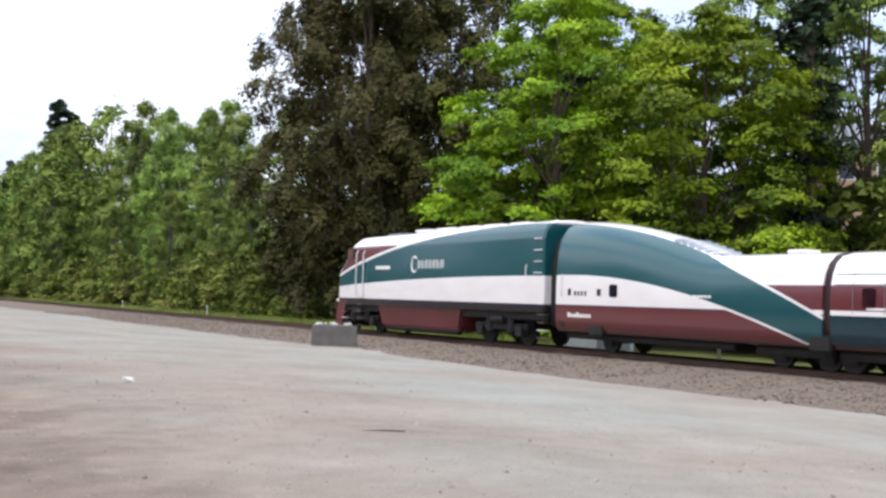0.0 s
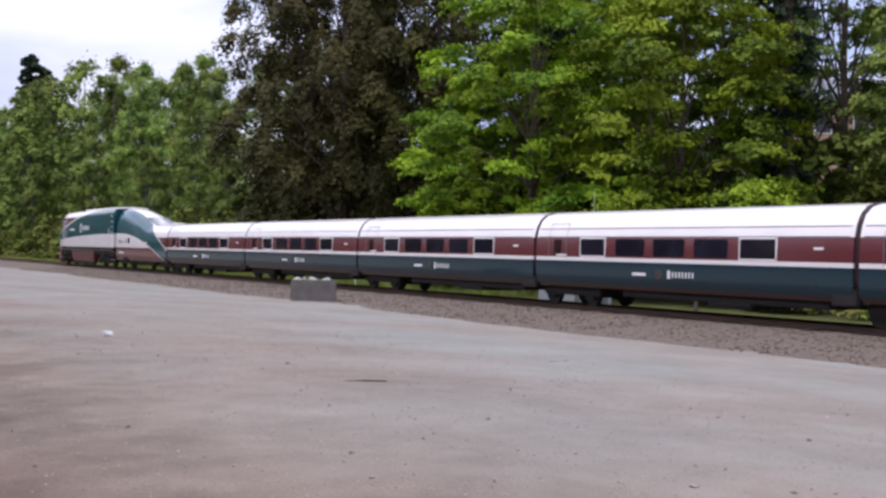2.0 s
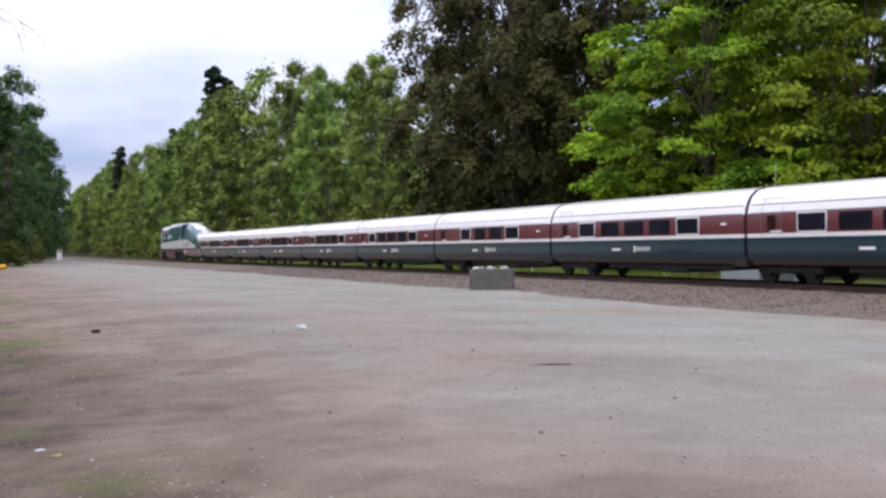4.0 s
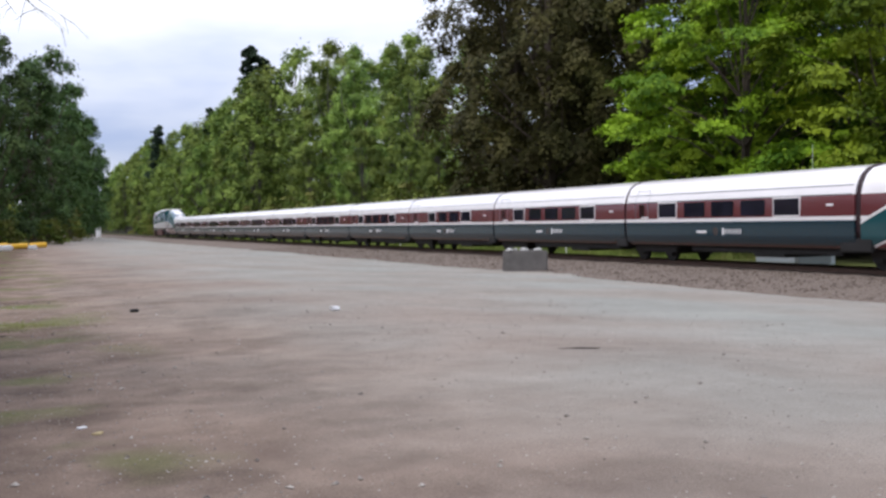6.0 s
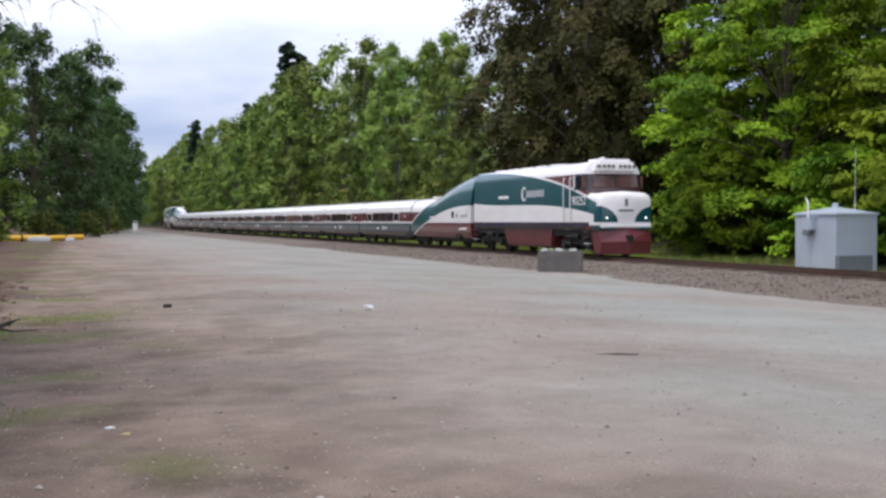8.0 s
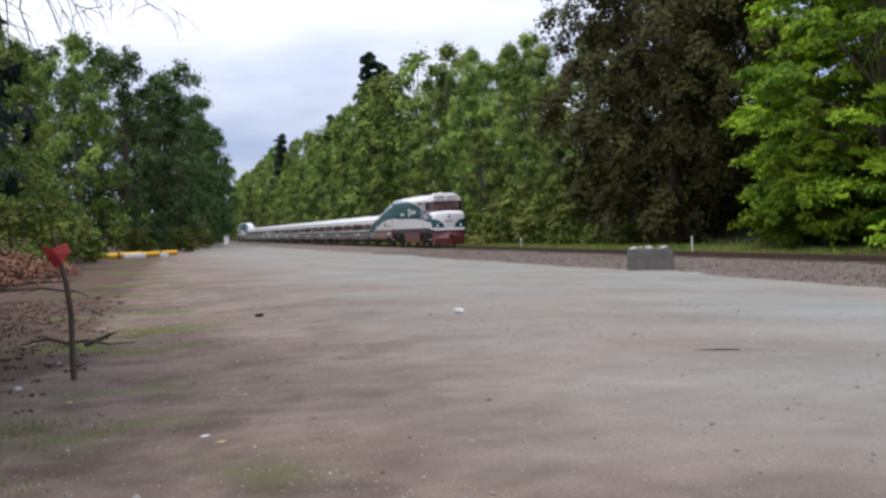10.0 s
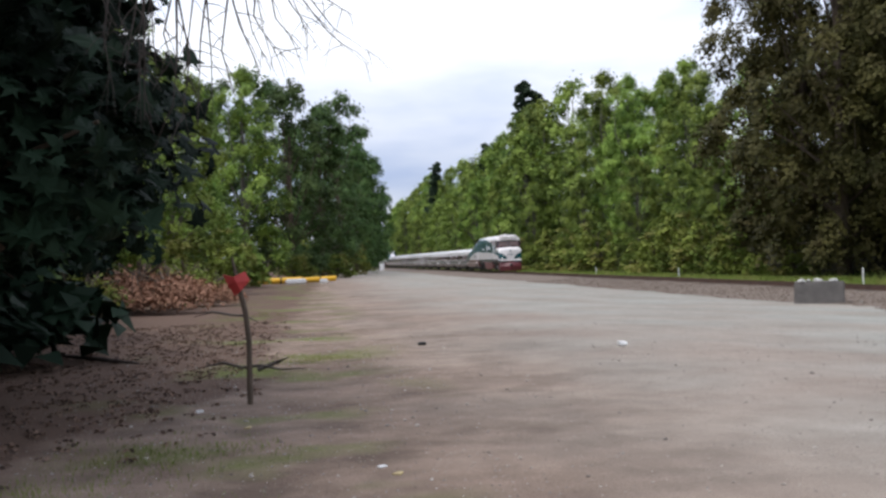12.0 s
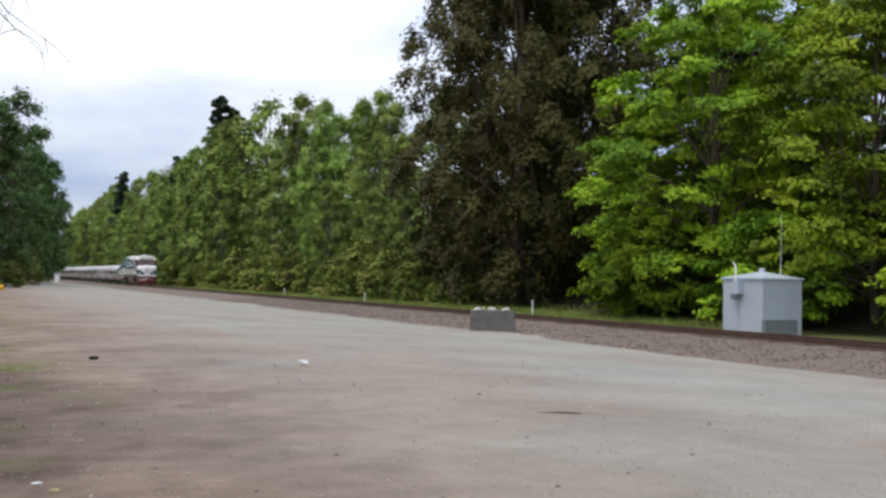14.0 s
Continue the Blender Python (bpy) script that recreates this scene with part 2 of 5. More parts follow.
def build_ground():
    xs = sorted({*np.linspace(-700, -40, 12), *np.linspace(-40, -8, 20), *np.linspace(-8, 24, 110), *np.linspace(24, 40, 24), *np.linspace(40, 130, 14), *np.linspace(130, 900, 10)})
    ys = sorted({*np.linspace(-600, -20, 12), *np.linspace(-20, 0, 14), *np.linspace(0, 50, 160), *np.linspace(50, 130, 60), *np.linspace(130, 500, 30), *np.linspace(500, 2600, 14)})
    verts = [(x, y, ground_z(x, y)) for y in ys for x in xs]
    n = len(xs)
    faces = [(j * n + i, j * n + i + 1, (j + 1) * n + i + 1, (j + 1) * n + i) for j in range(len(ys) - 1) for i in range(n - 1)]
    k = Mat("gravel_lot_earth", 0.95)
    k.b.inputs["Specular IOR Level"].default_value = 0.12
    c = k.xyz()
    fine = k.noise(26, 6.0)
    grit = k.noise(110, 2.0)
    mid = k.math("ADD", k.math("MULTIPLY", k.ramp(k.noise(0.35, 5.0), 0.35, 0.68), 0.65), k.math("MULTIPLY", k.ramp(k.noise(2.2, 5.0), 0.34, 0.66), 0.35))
    wide = k.ramp(k.noise(0.2, 4.0), 0.38, 0.62)
    grey = k.mix(mid, (0.272, 0.268, 0.242), (0.345, 0.340, 0.308))
    tan = k.mix(mid, (0.228, 0.180, 0.151), (0.348, 0.283, 0.240))
    brown = k.mix(mid, (0.130, 0.088, 0.068), (0.345, 0.258, 0.204))
    lot = k.mix(k.math("ADD", k.math("MULTIPLY", wide, 0.55), k.math("MULTIPLY", k.ramp(c[0], 12.0, 3.0), 0.5), True), grey, tan)
    # browner towards the wooded side
    side = k.ramp(k.math("ADD", c[0], k.math("MULTIPLY", k.noise(0.5, 3.0), 4.0)), 7.0, 2.2)
    lot = k.mix(k.math("MULTIPLY", side, 0.9), lot, brown)
    # damp dark dirt patches near the wood
    damp = k.math("MULTIPLY", k.ramp(k.noise(0.9, 7.0), 0.50, 0.66), k.math("MULTIPLY", side, 0.6))
    lot = k.mix(damp, lot, (0.085, 0.062, 0.050))
    soil = k.mix(fine, (0.060, 0.038, 0.030), (0.215, 0.145, 0.112))
    edge = k.ramp(k.math("ADD", k.math("ADD", c[0], k.math("ADD", k.math("MULTIPLY", c[1], -0.03), k.math("MULTIPLY", k.ramp(c[1], 13.5, 6.0), 2.4))), k.math("MULTIPLY", k.noise(0.55, 4.0), 3.2)), 0.35, -0.35)
    lot = k.mix(edge, lot, soil)
    green = k.mix(fine, (0.08, 0.10, 0.03), (0.20, 0.21, 0.08))
    gm = k.math("MULTIPLY", k.ramp(k.noise(0.42, 3.0), 0.52, 0.64), k.ramp(c[0], 1.8, 0.0))
    lot = k.mix(k.math("MULTIPLY", gm, k.ramp(c[0], -3.5, -1.2)), lot, green)
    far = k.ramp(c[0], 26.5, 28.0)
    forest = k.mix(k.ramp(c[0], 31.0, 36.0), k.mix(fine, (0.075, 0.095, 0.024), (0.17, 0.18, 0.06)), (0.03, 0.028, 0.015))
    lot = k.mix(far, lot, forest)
    sp = k.mix(k.ramp(grit, 0.32, 0.72), (0.55, 0.55, 0.55), (1.35, 1.35, 1.35))
    mul = k.node("ShaderNodeMix")
    mul.data_type, mul.blend_type = "RGBA", "MULTIPLY"
    mul.inputs[0].default_value = 0.75
    k.put(mul.inputs[6], lot)
    k.put(mul.inputs[7], sp)
    k.bump(k.math("ADD", fine, k.math("MULTIPLY", grit, 0.5)), 0.6, 0.03)
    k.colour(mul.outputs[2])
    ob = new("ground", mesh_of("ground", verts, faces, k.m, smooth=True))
    tagged(ob, "packed grey-brown gravel lot with dirt and grass", "ground", kind="structure")


build_ground()


def build_track():
    """Ballast bed, ties and two rails."""
    k = Mat("brown_grey_ballast", 0.95)
    n1, n2 = k.noise(9, 3.0), k.noise(30, 3.0)
    k.bump(n2, 0.9, 0.05)
    k.colour(k.mix(k.ramp(n1, 0.3, 0.7), (0.125, 0.094, 0.074), (0.200, 0.156, 0.126)))
    prof = [(18.6, -0.68), (18.95, -0.545), (20.6, -0.48), (22.6, -0.40), (23.6, -0.365), (27.2, -0.365), (28.2, -0.42), (29.4, -0.68)]
    ys = list(np.linspace(-60, 130, 380)) + list(np.linspace(133, 900, 120))
    verts = [(x + 0.10 * noise.noise((x * 3, y * 1.3, 1)), y, z + 0.05 * noise.noise((x * 2.3, y * 2.3, 7))) for y in ys for x, z in prof]
    m = len(prof)
    faces = [(j * m + i, j * m + i + 1, (j + 1) * m + i + 1, (j + 1) * m + i) for j in range(len(ys) - 1) for i in range(m - 1)]
    bed = new("ballast_bed", mesh_of("ballast_bed", verts, faces, k.m, smooth=False))
    tagged(bed, "brown-grey crushed stone ballast under the railway track", "ballast", kind="structure")
    track = thing("railway_track", "single railway track with rusty steel rails on timber ties", "railway track", pose(TRACK_X, 0, 0), kind="structure")
    tie = bpy.data.meshes.new("tie")
    bm = box(-1.3, 1.3, -0.11, 0.11, -0.56, -0.345, 0.012)
    bm.to_mesh(tie)
    bm.free()
    tie.materials.append(tie_wood)
    for i in range(170):
        part("tie", tie, None, track, at=pose(random.uniform(-0.03, 0.03), 4 + i * 0.53, random.uniform(-0.01, 0.01), 0, 0, random.uniform(-0.8, 0.8)))
    far = bmesh.new()
    for i in range(260):
        box(-1.3, 1.3, 94.1 + i * 0.53 - 0.11, 94.1 + i * 0.53 + 0.11, -0.56, -0.345, 0, far)
    tagged(part("far_ties", far, tie_wood, track), kind="stuff")
    for sx in (-0.7525, 0.7525):
        bm = bmesh.new()
        shape = [(-0.07, -0.345), (0.07, -0.345), (0.07, -0.33), (0.012, -0.315), (0.012, -0.245), (0.036, -0.235), (0.036, -0.20), (-0.036, -0.20), (-0.036, -0.235), (-0.012, -0.245), (-0.012, -0.315), (-0.07, -0.33)]
        a = [bm.verts.new((sx + x, -60, z)) for x, z in shape]
        b = [bm.verts.new((sx + x, 900, z)) for x, z in shape]
        for i in range(len(a)):
            j = (i + 1) % len(a)
            bm.faces.new((a[i], a[j], b[j], b[i]))
        part("rail", bm, rust_rail, track, "rusty steel rail with a worn top")


build_track()

# ---- the train: each vehicle's space has y along its travel, z from the rail top ----
COACH = 13.14
CAR_BANDS = [(0.95, 0.60), (1.30, 0.66), (1.43, 0.80), (1.475, 1.10), (1.48, 1.56), (1.48, 1.69), (1.475, 2.00), (1.45, 2.36), (1.37, 2.66), (1.22, 2.95), (0.95, 3.16), (0.55, 3.27), (0.0, 3.32)]


def car_material(name, layers, base):
    """Paint laid out along the side: layers of (mask function, colour)."""
    k = Mat(name, 0.24)
    c = k.xyz()
    col = base
    for mask, paint in layers:
        col = k.mix(mask(k, c[1], c[2]), col, paint)
    grime = k.ramp(k.noise(1.2, 5.0, None, (1, 0.6, 2)), 0.3, 0.75)
    mul = k.node("ShaderNodeMix")
    mul.data_type, mul.blend_type = "RGBA", "MULTIPLY"
    mul.inputs[0].default_value = 0.14
    k.put(mul.inputs[6], col)
    k.put(mul.inputs[7], k.mix(grime, (0.35, 0.3, 0.28), (1, 1, 1)))
    k.b.inputs["Coat Weight"].default_value = 0.6
    k.b.inputs["Coat Roughness"].default_value = 0.12
    return k.colour(mul.outputs[2])


def above(limit):
    return lambda k, y, z: k.math("GREATER_THAN", z, limit)


def both(*fs):
    def f(k, y, z):
        acc = 1.0
        for g in fs:
            acc = k.math("MULTIPLY", acc, g(k, y, z))
        return acc
    return f


def over(coef, shift=0.0):
    """True above a curve z = poly(y) + shift."""
    return lambda k, y, z: k.math("GREATER_THAN", z, k.math("ADD", k.poly(y, coef), shift))


def under(coef, shift=0.0):
    return lambda k, y, z: k.math("LESS_THAN", z, k.math("ADD", k.poly(y, coef), shift))


def ahead(y0):
    return lambda k, y, z: k.math("GREATER_THAN", y, y0)


def behind(y0):
    return lambda k, y, z: k.math("LESS_THAN", y, y0)


coach_paint = car_material("coach_livery", [(above(0.76), (0.002, 0.030, 0.047)), (above(1.56), WHITE_P), (above(1.69), MAROON_P), (above(2.36), WHITE_P)], (0.06, 0.018, 0.018))


def prism(half, y0, y1, mat, seg=1):
    """A hull with the half profile mirrored, between two ends."""
    ring = [(-x, z) for x, z in half] + [(x, z) for x, z in reversed(half[:-1])]
    ys = [y0 + (y1 - y0) * i / seg for i in range(seg + 1)]
    n = len(ring)
    verts = [(x, y, z) for y in ys for x, z in ring]
    faces = [(j * n + i, j * n + (i + 1) % n, (j + 1) * n + (i + 1) % n, (j + 1) * n + i) for j in range(seg) for i in range(n)]
    faces += [tuple(range(n))[::-1], tuple(range(seg * n, seg * n + n))]
    me = mesh_of("hull", verts, faces, mat, smooth=True)
    me.set_sharp_from_angle(angle=radians(35))
    return me


def pane_on_side(parent, name, y0, y1, z0, z1, mat, frame_mat=None, out=1.485, sides=(-1, 1), label=""):
    """A flush pane with rounded corners, with an optional raised frame round it."""
    for s in sides:
        bm = box(s * out - 0.012, s * out + 0.012, y0, y1, z0, z1)
        ed = [e for e in bm.edges if abs((e.verts[0].co - e.verts[1].co).x) > 0.02]
        bmesh.ops.bevel(bm, geom=ed, offset=0.04, segments=3, affect="EDGES")
        ob = part(name, bm, mat, parent, label)
        if frame_mat:
            fb = bmesh.new()
            w = 0.055
            for a, b, c, d in ((y0 - w, y1 + w, z1, z1 + w), (y0 - w, y1 + w, z0 - w, z0), (y0 - w, y0, z0, z1), (y1, y1 + w, z0, z1)):
                box(s * out - 0.01, s * out + 0.03, a, b, c, d, 0.008, fb)
            part("frame", fb, frame_mat, ob)


def lettering(parent, y, z, h, widths, mat, out=1.49, gap=0.35, start=1.5):
    """Plain upright bars that stand where the car's name is painted, the first one taller."""
    for s in (-1, 1):
        p = y if s < 0 else -COACH - y
        for i, w in enumerate(widths):
            hh = h * (start if i == 0 else 1)
            q = p + s * w * h
            part("name_bar", box(s * out - 0.008, s * out + 0.004, min(p, q), max(p, q), z - (hh - h) * 0.5, z + hh - (hh - h) * 0.5), mat, parent)
            p = q + s * gap * h


def wheelset(parent, y, r=0.40, box_mat=None):
    for s in (-1, 1):
        w = part("wheel", disc(s * 0.68, s * 0.82, y, r, r, 22), black_steel, parent, "grimy steel wheel")
        part("axle_box", box(s * 0.86 - 0.1, s * 0.86 + 0.16, y - 0.24, y + 0.24, r - 0.15, r + 0.28, 0.03), black_steel, w)
    part("axle", tube([(-0.7, y, r), (0.7, y, r)], [0.08, 0.08], 8), black_steel, parent)


def build_coach(five, label):
    """A low passenger car: hull, windows, door outlines, under gear, bellows at its trailing end."""
    car = thing("passenger_coach", label, "train car", group="train cars")
    part("hull", prism(CAR_BANDS, -COACH + 0.09, -0.09, coach_paint, 12), None, car, "green, white and maroon painted hull")
    if five:
        wins = [(2.48, 3.66, 1), (4.2, 5.5, 0), (5.9, 7.2, 0), (7.6, 8.9, 0), (9.36, 10.6, 1)]
    else:
        wins = [(3.6, 4.75, 1), (5.3, 6.5, 0), (7.0, 8.3, 0), (8.75, 10.05, 1)]
    for a, b, fr in wins:
        pane_on_side(car, "window", -b, -a, 1.75, 2.30, window_glass, paint_white if fr else None, 1.474)
    pane_on_side(car, "door_window", -1.46, -1.06, 1.76, 2.29, dull_pane, None, 1.474)
    # the door's outline reaches up into the roof's shoulder
    for s in (-1, 1):
        part("door_seam", tube([(s * 1.482, -1.72, 1.62), (s * 1.472, -1.72, 2.3), (s * 1.31, -1.72, 2.86), (s * 1.31, -0.78, 2.86), (s * 1.472, -0.78, 2.3), (s * 1.482, -0.78, 1.62)], [0.01] * 6, 4), grey_box, car)
        for zz, xx in ((2.66, 1.375), (2.38, 1.45)):
            part("drip_rail", tube([(s * xx, -COACH + 0.2, zz), (s * xx, -0.2, zz)], [0.014] * 2, 4), grey_box, car)
    lettering(car, -6.55, 1.12, 0.17, [0.6, 0.3, 0.3, 0.3, 0.3, 0.3, 0.3, 0.3], paint_white, 1.481, 0.5)
    for s in (-1, 1):
        part("marking_bar", box(s * 1.479 - 0.008, s * 1.479 + 0.004, -5.6, -5.0, 1.14, 1.23), paint_white, car, "small white painted bar")
        part("marking_bar", box(s * 1.47 - 0.012, s * 1.47 + 0.006, -12.15, -11.85, 2.02, 2.09), paint_white, car)
        part("marking_bar", box(s * 1.478 - 0.008, s * 1.478 + 0.005, -1.75, -1.2, 1.72, 1.78), paint_white, car)
        part("crest", tube([(s * 1.478, -6.15, 1.2), (s * 1.483, -6.15, 1.2)], [0.16, 0.16], 12), crest_mat, car, "dark brown round crest")
    wheelset(car, -0.35)
    wheelset(car, -2.4, 0.36)
    part("running_gear", box(-1.05, 1.05, -3.1, -0.05, 0.35, 0.62, 0.05), black_steel, car)
    part("underframe", box(-1.15, 1.15, -12.2, -4.2, 0.42, 0.62, 0.05), black_steel, car)
    part("tank", box(-1.2, 1.2, -9.6, -7.9, 0.30, 0.5, 0.06), black_steel, car)
    half = [(x * 0.955, 0.75 + (z - 0.6) * 0.955) for x, z in CAR_BANDS]
    part("bellows", prism(half, -COACH - 0.10, -COACH + 0.10, bellows_mat), None, car, "dark maroon bellows between cars")
    for s in (-1, 1):
        part("coupling_box", box(s * 1.3 - 0.14, s * 1.3 + 0.14, -COACH - 0.05, -COACH + 0.75, 0.55, 1.02, 0.04), black_steel, car)
        part("bracket", box(s * 1.44 - 0.03, s * 1.44 + 0.05, -COACH + 0.05, -COACH + 0.7, 1.06, 1.2, 0.02), black_steel, car)
    return car


FIN_L = 12.0
# heights of the sweep's edges, with y from the coach end (0) to the locomotive (12)
FIN_UP = [1.45, 0.4645, -0.0114, -0.00043]
FIN_LO = [0.54, 0.3743, -0.01454, -0.00017]


def fin_top(u):
    up = sum(c * u ** i for i, c in enumerate(FIN_UP))
    return max(3.32, min(4.72, up + 0.04))


fin_paint = car_material("end_car_livery", [
    (above(0.72), MAROON_P),
    (above(1.58), WHITE_P),
    (both(above(1.58), under([1.62, 0, 0])), (0.05, 0.04, 0.10)),
    (both(over(FIN_LO, -0.07)), WHITE_P),
    (both(over(FIN_LO)), GREEN_P),
    (both(over(FIN_UP, -0.09)), WHITE_P),
    (both(over(FIN_UP), under([1.69, 0, 0])), WHITE_P),
    (both(over(FIN_UP), above(1.69), under([2.36, 0, 0])), MAROON_P),
    (both(over(FIN_UP), under([1.56, 0, 0])), GREEN_P),
], (0.05, 0.016, 0.016))


def build_fin_car(label):
    """The end car whose roof sweeps up to the height of the locomotive. y=0 at the coaches."""
    car = thing("end_car", label, "train car", group="train cars")
    us = [0.17, 1, 2, 3, 3.6, 4.2, 4.8, 5.4, 6, 6.6, 7.2, 7.8, 8.4, 9, 9.6, 10.2, 10.8, 11.3, 11.55]
    ring0 = [(-x, z) for x, z in CAR_BANDS] + [(x, z) for x, z in reversed(CAR_BANDS[:-1])]
    n = len(ring0)
    verts = []
    for u in us:
        top = fin_top(u)
        tall = (top - 3.32) / 1.4
        for x, z in ring0:
            s = max(0, (z - 1.7) / 1.62)
            wx = x * (1 + 0.25 * tall * max(0, s - 0.41) * (1 - s))
            verts.append((wx, u, z + (top - 3.32) * s))
    faces = [(j * n + i, j * n + (i + 1) % n, (j + 1) * n + (i + 1) % n, (j + 1) * n + i) for j in range(len(us) - 1) for i in range(n)]
    faces += [tuple(range(n))[::-1], tuple(range((len(us) - 1) * n, len(us) * n))]
    me = mesh_of("hull", verts, faces, fin_paint, smooth=True)
    me.set_sharp_from_angle(angle=radians(35))
    part("hull", me, None, car, "hull with a rising teal and white sweep")
    pane_on_side(car, "window", 8.3, 8.7, 1.92, 2.34, window_glass, None, 1.478)
    for s in (-1, 1):
        for y, w in ((10.9, 0.18), (10.55, 0.12), (10.37, 0.12), (10.19, 0.12), (10.0, 0.12), (9.35, 0.22)):
            part("name_bar", box(s * 1.48 - 0.01, s * 1.48 + 0.005, y - w, y - 0.03, 1.95, 2.10 + (0.08 if w > 0.15 else 0)), black_steel, car)
        for i in range(8):
            part("marking_bar", box(s * 1.478 - 0.012, s * 1.478 + 0.005, 10.75 - i * 0.16, 10.86 - i * 0.16, 1.18, 1.30 + (0.05 if i in (0, 3) else 0)), paint_white, car)
        for i in range(5):
            part("marking_bar", box(s * 1.478 - 0.008, s * 1.478 + 0.005, 4.75 - i * 0.15, 4.86 - i * 0.15, 1.95, 2.03), paint_white, car)
    for i in range(7):
        u = 4.3 + i * 0.32
        z = fin_top(u)
        part("grille_slat", box(-0.75, 0.75, u, u + 0.2, z - 0.14, z + 0.010, 0.01), galvanised, car, "dark roof grille slat" if i == 0 else "")
    part("roof_vent", box(-0.35, 0.35, 1.6, 2.3, 3.3, 3.42, 0.04), paint_white, car)
    for s in (-1, 1):
        part("skirt_opening", box(s * 1.36 - 0.13, s * 1.36 + 0.13, 9.0, 9.75, 0.58, 0.95, 0.05), black_steel, car)
    part("hatch", box(-1.46, 1.46, 11.05, 11.35, 0.85, 1.15, 0.02), black_steel, car)
    wheelset(car, 9.3)
    wheelset(car, 2.0, 0.38)
    wheelset(car, 0.4, 0.38)
    part("running_gear", box(-1.05, 1.05, 0.1, 2.8, 0.35, 0.62, 0.05), black_steel, car)
    part("underframe", box(-1.1, 1.1, 3.5, 11.4, 0.42, 0.64, 0.05), black_steel, car)
    half = [(x * 0.80, 0.75 + (z - 0.6) * 1.28) for x, z in CAR_BANDS]
    part("bellows", prism(half, 11.5, 12.3, black_steel), None, car, "dark gangway beside the locomotive")
    half = [(x * 0.945, 0.76 + (z - 0.6) * 0.945) for x, z in CAR_BANDS]
    part("bellows", prism(half, -0.14, 0.2, bellows_mat), None, car, "dark maroon bellows beside the coach")
    for s in (-1, 1):
        part("coupling_box", box(s * 1.32 - 0.14, s * 1.32 + 0.14, -0.1, 0.62, 0.56, 1.0, 0.04), black_steel, car)
        part("hand_hold", tube([(s * 1.49, 11.2, 1.9), (s * 1.53, 11.2, 2.0), (s * 1.53, 11.2, 2.6), (s * 1.49, 11.2, 2.7)], [0.02] * 4, 6), chrome, car)
    return car


def lead_section(u):
    """Half width, top height and corner softness of the streamlined leader, 0 rear to 17.2 nose."""
    if u < 14.6:
        return 1.55, 4.76 - 0.012 * u, 0.5
    if u < 15.5:
        f = (u - 14.6) / 0.9
        return 1.55 - 0.03 * f, 4.585 - 0.22 * f * f, 0.5
    if u < 16.7:
        f = (u - 15.5) / 1.2
        return 1.52 - 0.10 * f, 4.365 - 1.0 * f, 0.45
    f = (u - 16.7) / 0.5
    return 1.42 - 0.22 * f * f, 3.365 - 0.75 * f * f, 0.4


def tail_section(u):
    """The boxier cab unit, 0 rear to 15.5 nose: steep windscreen, short square nose."""
    if u < 14.15:
        return 1.53, 4.62, 0.5
    if u < 14.55:
        f = (u - 14.15) / 0.4
        return 1.53 - 0.03 * f, 4.62 - 1.4 * f, 0.45
    if u < 15.2:
        f = (u - 14.55) / 0.65
        return 1.50 - 0.04 * f, 3.22 - 0.09 * f, 0.25
    f = (u - 15.2) / 0.3
    return 1.46 - 0.14 * f * f, 3.13 - 0.28 * f * f, 0.25


def nose_wedge(k, y, z):
    """The rounded teal corner on the nose: low and towards the side."""
    ax = k.math("ABSOLUTE", k.xyz()[0])
    dx = k.math("DIVIDE", k.math("SUBTRACT", ax, 1.55), 1.12)
    dz = k.math("DIVIDE", k.math("SUBTRACT", z, 1.55), 0.88)
    r = k.math("ADD", k.math("MULTIPLY", dx, dx), k.math("MULTIPLY", dz, dz))
    return k.math("MULTIPLY", k.math("LESS_THAN", r, 1.0), k.math("GREATER_THAN", y, 15.0))


LEAD_TOP, LEAD_BOT = [4.586, 0.02583, -0.00792, -0.00003], [2.648, 0.0019, -0.00183]
TAIL_TOP, TAIL_BOT = [4.54, -0.02039, -0.00188, -0.00034], [2.789, -0.0843, 0.01248, -0.00068]
DARK_LINE = (0.025, 0.022, 0.055)
lead_livery = car_material("lead_livery", [
    (ahead(15.9), MAROON_P),
    (above(1.52), DARK_LINE), (above(1.60), WHITE_P),
    (both(over(LEAD_BOT), under(LEAD_TOP)), GREEN_P),
    (both(over(LEAD_TOP, 0.13), ahead(11.0), under([4.06, 0, 0])), MAROON_P),
    (both(over(LEAD_TOP), ahead(14.6), above(4.06)), WHITE_P),
# near-black base colour paints the shadow below the dark blue line
], (0.020, 0.016, 0.022))
tail_livery = car_material("tail_livery", [
    (ahead(14.3), MAROON_P), (above(1.45), DARK_LINE), (above(1.66), WHITE_P),
    (both(over(TAIL_BOT), under(TAIL_TOP), behind(15.25)), GREEN_P),
    (both(over(TAIL_TOP, 0.12), ahead(8.6), behind(14.5), under([3.98, 0, 0])), MAROON_P),
    (both(ahead(13.1), behind(14.62), above(3.2), under([3.98, 0, 0])), (0.03, 0.02, 0.03)),
    (nose_wedge, GREEN_P), (both(above(1.52), under([1.66, 0, 0]), ahead(14.6)), WHITE_P),
    (both(ahead(14.45), behind(15.2), above(3.03)), (0.075, 0.026, 0.028)),
# base again near-black: shadow under the body, put into the hull colour
], (0.020, 0.016, 0.022))


